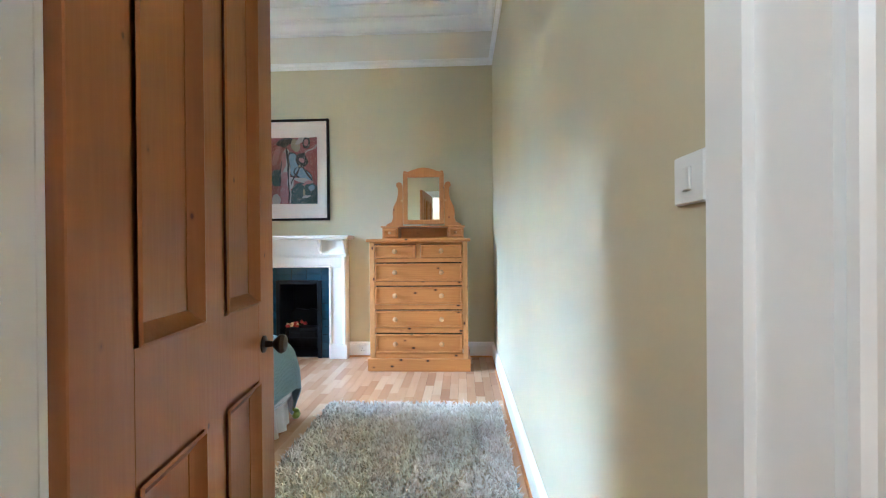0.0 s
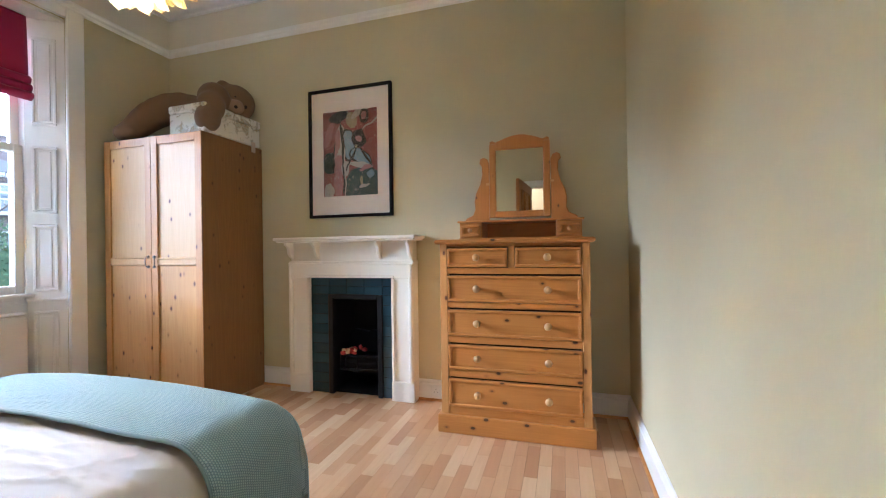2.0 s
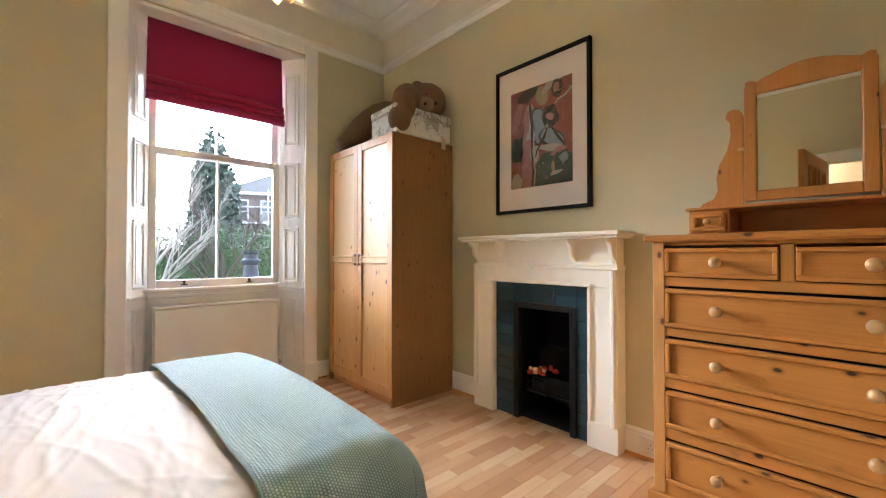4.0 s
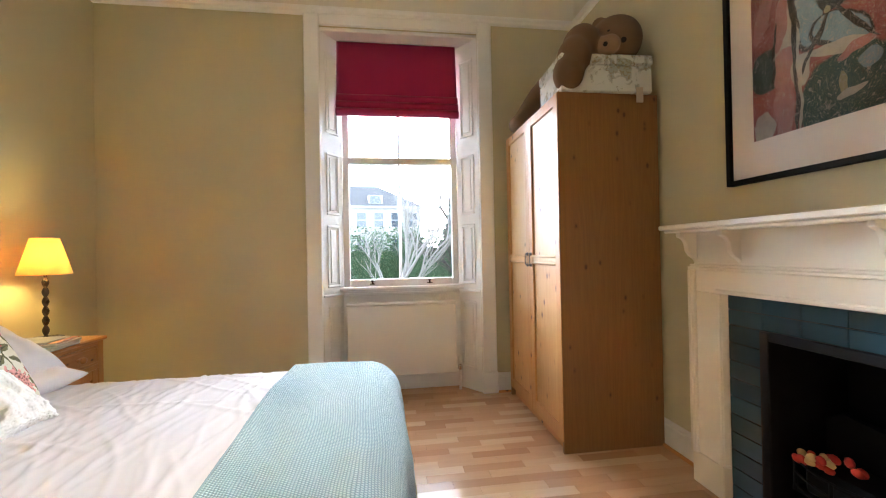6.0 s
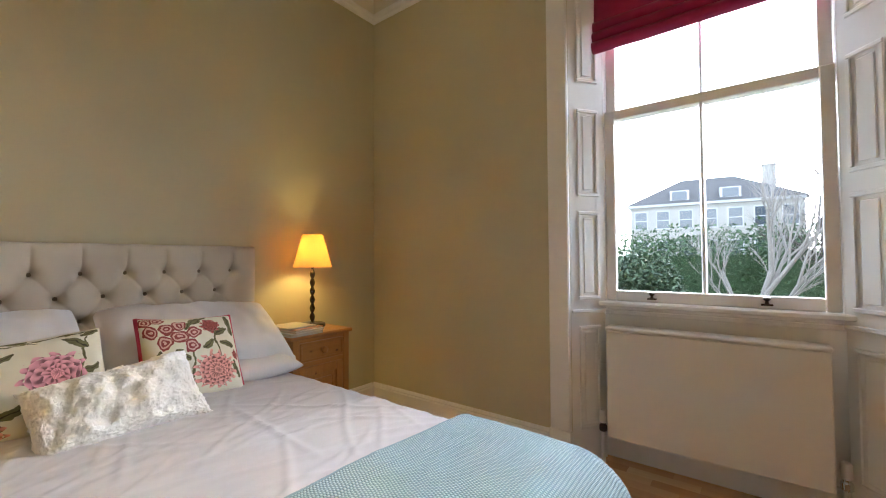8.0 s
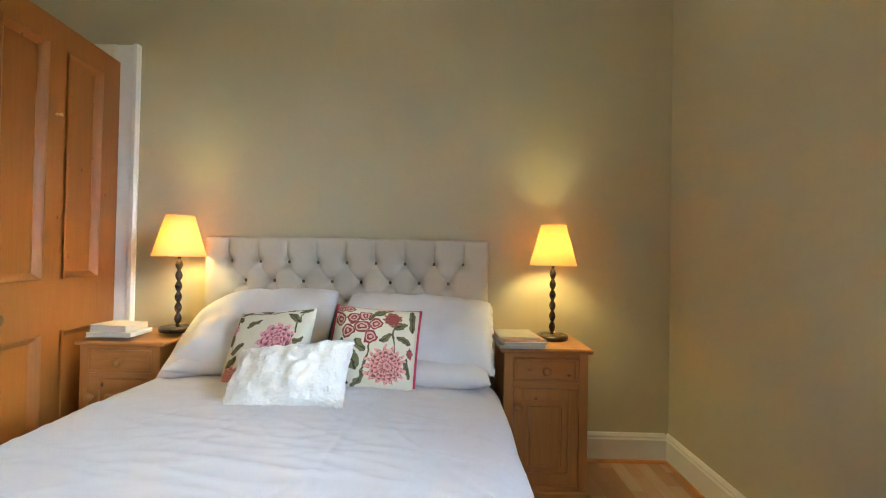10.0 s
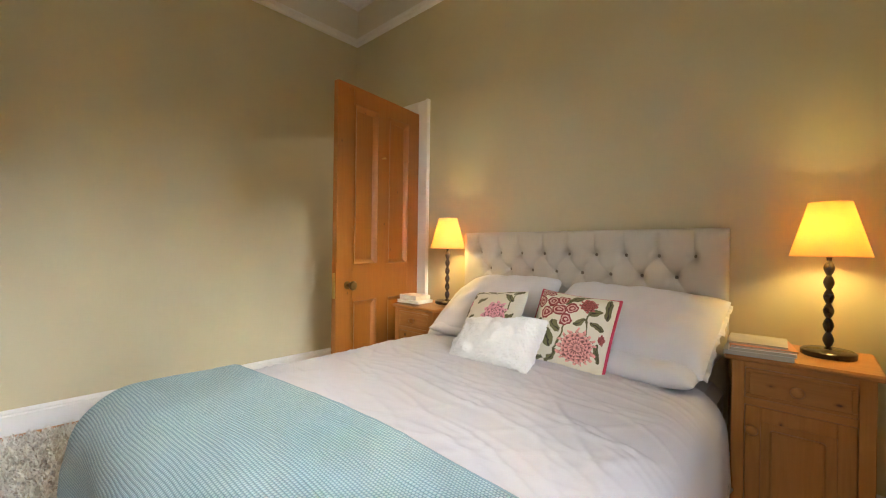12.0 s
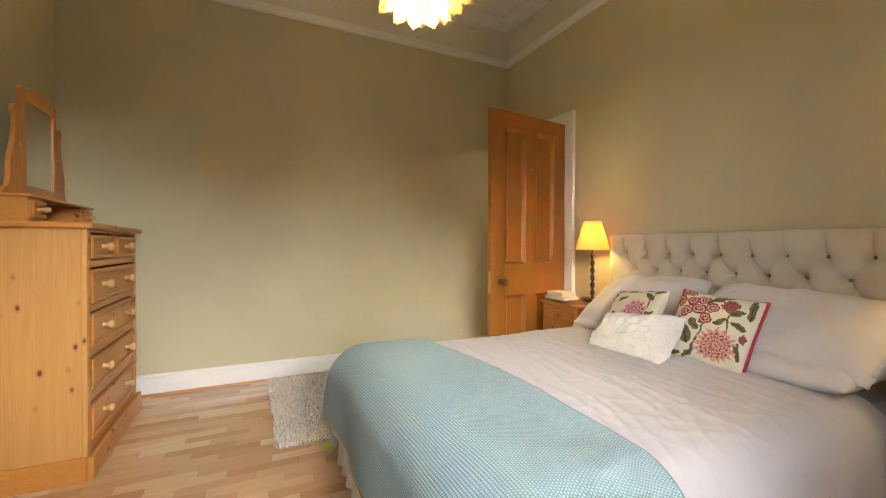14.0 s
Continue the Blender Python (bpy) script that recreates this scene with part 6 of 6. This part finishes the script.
def bare_tree(name, place, height, trunk, mat, label, seed, spread=0.5, levels=4):
    """A leafless tree: a tapered trunk that forks into thinner and thinner limbs."""
    r = random.Random(seed)
    t = thing(name, pose(*place), label, "tree")
    bm_t, bm_l = bmesh.new(), bmesh.new()

    def limb(bm, p, d, length, radius, level):
        pts = [p]
        for k in range(5):
            d = (d + Vector((r.uniform(-1, 1), r.uniform(-1, 1), r.uniform(-0.3, 0.6))) * 0.12).normalized()
            pts.append(pts[-1] + d * length / 5)
        tube(bm, pts, radius, 7 if level < 2 else 4, 0.55)
        if level >= levels:
            return
        for k in range(r.randint(3, 4) if level else 5):
            q = pts[min(5, 2 + k % 4)] if level else pts[2 + k % 4]
            a = r.uniform(0, 6.28)
            nd = (d * (1 - spread * 0.5) + Vector((math.cos(a), math.sin(a), r.uniform(0.0, 0.5))) * spread).normalized()
            limb(bm_l, q, nd, length * r.uniform(0.5, 0.72), radius * 0.5, level + 1)

    limb(bm_t, Vector((0, 0, 0)), Vector((0.03, 0.05, 1)), height * 0.42, trunk, 0)
    part("trunk", bm_t, mat, t, sharp=60)
    part("crown", bm_l, mat, t, sharp=60)
    return t


BIRCH = plain("pale_birch_bark", (0.24, 0.225, 0.20), 0.8, vary=0.25, scale=3)
BARK = plain("grey_brown_bark", (0.055, 0.043, 0.036), 0.9, vary=0.3, scale=3)
bare_tree("birch_tree", (-14.0, 2.05, GZ), 8.2, 0.12, BIRCH, "leafless pale barked birch tree in the garden", 3, 0.36, 5)
bare_tree("bare_tree", (-15.5, 4.9, GZ), 8.5, 0.12, BARK, "leafless grey brown garden tree", 12, 0.55, 5)
bare_tree("bare_tree", (-22.0, 10.0, GZ), 9.0, 0.18, BARK, "leafless grey brown garden tree", 21, 0.7, 5)
cone = leaves("conifer_tree", pose(-27.0, 7.3, GZ + 5.6), (2.8, 2.8, 5.6), 45000, 0.22, ((0.02, 0.035, 0.025), (0.04, 0.06, 0.045), (0.075, 0.095, 0.075)), "tall dark conifer beyond the hedge", "tree", 10, "cone", False)

STONE = plain("pale_villa_stone", (0.30, 0.285, 0.25), 0.85, vary=0.15, scale=2)
SLATE = plain("grey_slate_roof", (0.10, 0.098, 0.095), 0.95, vary=0.25, scale=6)
SLATE.node_tree.nodes["Principled BSDF"].inputs["Specular IOR Level"].default_value = 0.05
DARKPANE = plain("dark_window_pane", (0.05, 0.06, 0.07), 0.1, vary=0.2)
WHITEWOOD = plain("white_window_wood", (0.36, 0.36, 0.35), 0.5, vary=0.05)


def villa(m, w, d, h, roof_h, storeys, bays, label, stone, dormers=True):
    """A stone house: walls, storey band, hipped slate roof, chimneys and sash windows on the side that faces +x."""
    t = thing("house", m, label, "house")
    boxes("wall", [(-d, 0, -w / 2, w / 2, 0, h)], stone, t)
    boxes("eaves", [(-d - 0.25, 0.25, -w / 2 - 0.25, w / 2 + 0.25, h, h + 0.25)], WHITEWOOD, t)
    bm = bmesh.new()
    e = 0.3
    lo = [bm.verts.new(p) for p in ((-d - e, -w / 2 - e, h + 0.25), (e, -w / 2 - e, h + 0.25), (e, w / 2 + e, h + 0.25), (-d - e, w / 2 + e, h + 0.25))]
    k = d / 2
    hi = [bm.verts.new(p) for p in ((-k, -w / 2 + k * 0.8, h + roof_h), (-k, w / 2 - k * 0.8, h + roof_h))]
    for f in ((lo[0], lo[1], hi[0]), (lo[1], lo[2], hi[1], hi[0]), (lo[2], lo[3], hi[1]), (lo[3], lo[0], hi[0], hi[1]), (lo[3], lo[2], lo[1], lo[0])):
        bm.faces.new(f)
    bmesh.ops.recalc_face_normals(bm, faces=bm.faces)
    roof = part("roof", bm, SLATE, t)
    for y in (w * 0.38,):
        c = boxes("chimney", [(-k - 0.4, -k + 0.4, y - 0.5, y + 0.5, h + roof_h * 0.4, h + roof_h + 0.7), (-k - 0.5, -k + 0.5, y - 0.6, y + 0.6, h + roof_h + 0.7, h + roof_h + 0.82)], stone, roof)
    sh = h / storeys
    for s in range(storeys):
        for b in range(bays):
            y = -w / 2 + w * (b + 0.5) / bays
            z = s * sh + sh * 0.28
            win = boxes("window", [(0.0, 0.06, y - 0.62, y + 0.62, z - 0.12, z), (0.0, 0.05, y - 0.6, y - 0.5, z, z + sh * 0.55), (0.0, 0.05, y + 0.5, y + 0.6, z, z + sh * 0.55), (0.0, 0.05, y - 0.5, y + 0.5, z + sh * 0.25, z + sh * 0.25 + 0.07), (0.0, 0.05, y - 0.6, y + 0.6, z + sh * 0.55, z + sh * 0.55 + 0.1)], WHITEWOOD, t)
            boxes("pane", [(0.0, 0.02, y - 0.5, y + 0.5, z, z + sh * 0.55)], DARKPANE, win)
        boxes("string_course", [(0.0, 0.08, -w / 2, w / 2, (s + 1) * sh - 0.2, (s + 1) * sh - 0.05)], stone, t)
    if dormers:
        for y in (-w * 0.18, w * 0.12):
            dm_ = boxes("dormer", [(-k * 0.8, -0.3, y - 0.8, y + 0.8, h + 0.4, h + 1.5)], WHITEWOOD, roof)
            boxes("pane", [(-0.3, -0.27, y - 0.6, y + 0.6, h + 0.6, h + 1.4)], DARKPANE, dm_)
    return t


villa(pose(-46, -0.8, GZ, 0, 0, 6), 13.3, 11, 8.7, 3.3, 3, 7, "large pale stone villa with a slate roof", STONE)
villa(pose(-32, 13.2, GZ, 0, 0, -22), 8, 7, 8.2, 2.2, 3, 4, "brick house under scaffolding beyond the garden", plain("dark_red_stone", (0.11, 0.085, 0.08), 0.9), False)
sc = thing("scaffolding", pose(-31.0, 12.8, GZ, 0, 0, -22), "steel tube scaffolding against a house", "scaffolding")
TUBE = plain("galvanised_tube", (0.5, 0.52, 0.53), 0.4, 0.6)
for k in range(6):
    bm = bmesh.new()
    tube(bm, [(0, -5 + 2 * k, 0), (0, -5 + 2 * k, 8.5)], 0.06, 6)
    part("pole", bm, TUBE, sc)
for z in (2.0, 4.0, 6.0, 7.2, 8.2):
    bm = bmesh.new()
    tube(bm, [(0, -5.4, z), (0, 5.4, z)], 0.06, 6)
    part("ledger", bm, TUBE, sc)
    if z in (2.0, 4.0, 6.0):
        boxes("platform", [(-0.9, -0.1, -5.2, 5.2, z + 0.06, z + 0.12)], plain("scaffold_board", (0.4, 0.33, 0.22), 0.9), sc)
villa(pose(-38, -10.5, GZ, 0, 0, 14), 6, 6, 4.6, 2.4, 1, 3, "low cottage with a red tiled roof", STONE, False)

lean_to = thing("outhouse_chimney", pose(-9.3, 3.96, GZ), "grey clay chimney pot on a white plinth", "chimney")
boxes("stack", [(-0.45, 0.45, -0.4, 0.4, 0, 3.12)], plain("rendered_stack", (0.5, 0.48, 0.45), 0.9), lean_to, bevel=0.02)
boxes("plinth", [(-0.32, 0.32, -0.32, 0.32, 3.12, 3.2)], WHITECARD, lean_to, bevel=0.02)
bm = bmesh.new()
lathe(bm, [(r * 0.75, z + 0.34) for r, z in ((0.22, 2.86), (0.2, 2.95), (0.17, 3.1), (0.16, 3.14), (0.24, 3.2), (0.25, 3.24), (0.17, 3.28), (0.16, 3.36), (0.2, 3.4), (0.2, 3.43), (0.12, 3.43))], 24)
part("chimney_pot", bm, plain("blue_grey_clay", (0.022, 0.03, 0.045), 0.8), lean_to, "blue grey clay chimney pot")

# ---------------------------------------------------------------- floor strips
def strip_material(name, joined):
    mat, n, l, b = material(name, 0.25, coat=0.3)
    if joined:
        rnd = n.new("ShaderNodeNewGeometry").outputs["Random Per Island"]
    else:
        rnd = n.new("ShaderNodeObjectInfo").outputs["Random"]
    c = node_coords(n, l, "Object", (18, 1.6, 18))
    off = n.new("ShaderNodeVectorMath")
    off.operation = "ADD"
    l.new(c, off.inputs[0])
    cmb = n.new("ShaderNodeCombineXYZ")
    l.new(node_math(n, l, "MULTIPLY", rnd, 37.0), cmb.inputs[0])
    l.new(node_math(n, l, "MULTIPLY", rnd, 91.0), cmb.inputs[1])
    l.new(cmb.outputs[0], off.inputs[1])
    g = node_noise(n, l, off.outputs[0], 2.0, 4, 0.6, 0.5)
    tone = node_ramp(n, l, rnd, [(0.0, (0.48, 0.265, 0.135)), (0.3, (0.56, 0.335, 0.175)), (0.7, (0.64, 0.41, 0.23)), (1.0, (0.73, 0.52, 0.32))])
    col = node_mix(n, l, node_ramp(n, l, g, [(0.35, (0, 0, 0)), (0.8, (0.22, 0.22, 0.22))]), tone, (0.36, 0.19, 0.085))
    l.new(col, b.inputs["Base Color"])
    l.new(node_math(n, l, "ADD", node_math(n, l, "MULTIPLY", g, 0.14), 0.15), b.inputs["Roughness"])
    node_bump(n, l, b, g, 0.05, 0.0005)
    return mat


STRIP, STRIPJ = strip_material("beech_strip", False), strip_material("beech_strip_far", True)
SW, SL = 0.0655, 0.32
cache = {}
rest = bmesh.new()
count = 0
cols = int((EAST - (-4.2)) / SW) + 1
for i in range(cols):
    x0 = -4.2 + i * SW
    x1 = min(x0 + SW, EAST + 0.0)
    y = -0.058 - ((i * 0.617) % 1.0) * SL
    while y < NORTH:
        a, c = max(y, -0.058), min(y + SL, NORTH)
        y += SL
        if c - a < 0.02 or x1 - x0 < 0.01:
            continue
        if x0 < WEST - 0.02 and (c < 1.45 or a > 2.85):
            continue
        mx_, my_ = (x0 + x1) / 2, (a + c) / 2
        seen = (my_ > 1.95 and -3.0 < mx_) or (mx_ > -1.5 and my_ > 1.2)
        if seen and count < 300:
            key = (round(x1 - x0, 4), round(c - a, 3))
            if key not in cache:
                bm = bmesh.new()
                box(bm, 0.0004, key[0] - 0.0004, 0.0004, key[1] - 0.0004, -0.0118, 0.0, 0.0006)
                cache[key] = mesh_of("strip", bm, STRIP)
            ob = new("strip", cache[key])
            ob.parent = sub
            ob.location = (x0, a, 0)
            count += 1
        else:
            box(rest, x0 + 0.0004, x1 - 0.0004, a + 0.0004, c - 0.0004, -0.0118, 0.0)
ob = part("strips", rest, STRIPJ, sub)
tagged(ob, "pale beech laminate strips", kind="stuff")
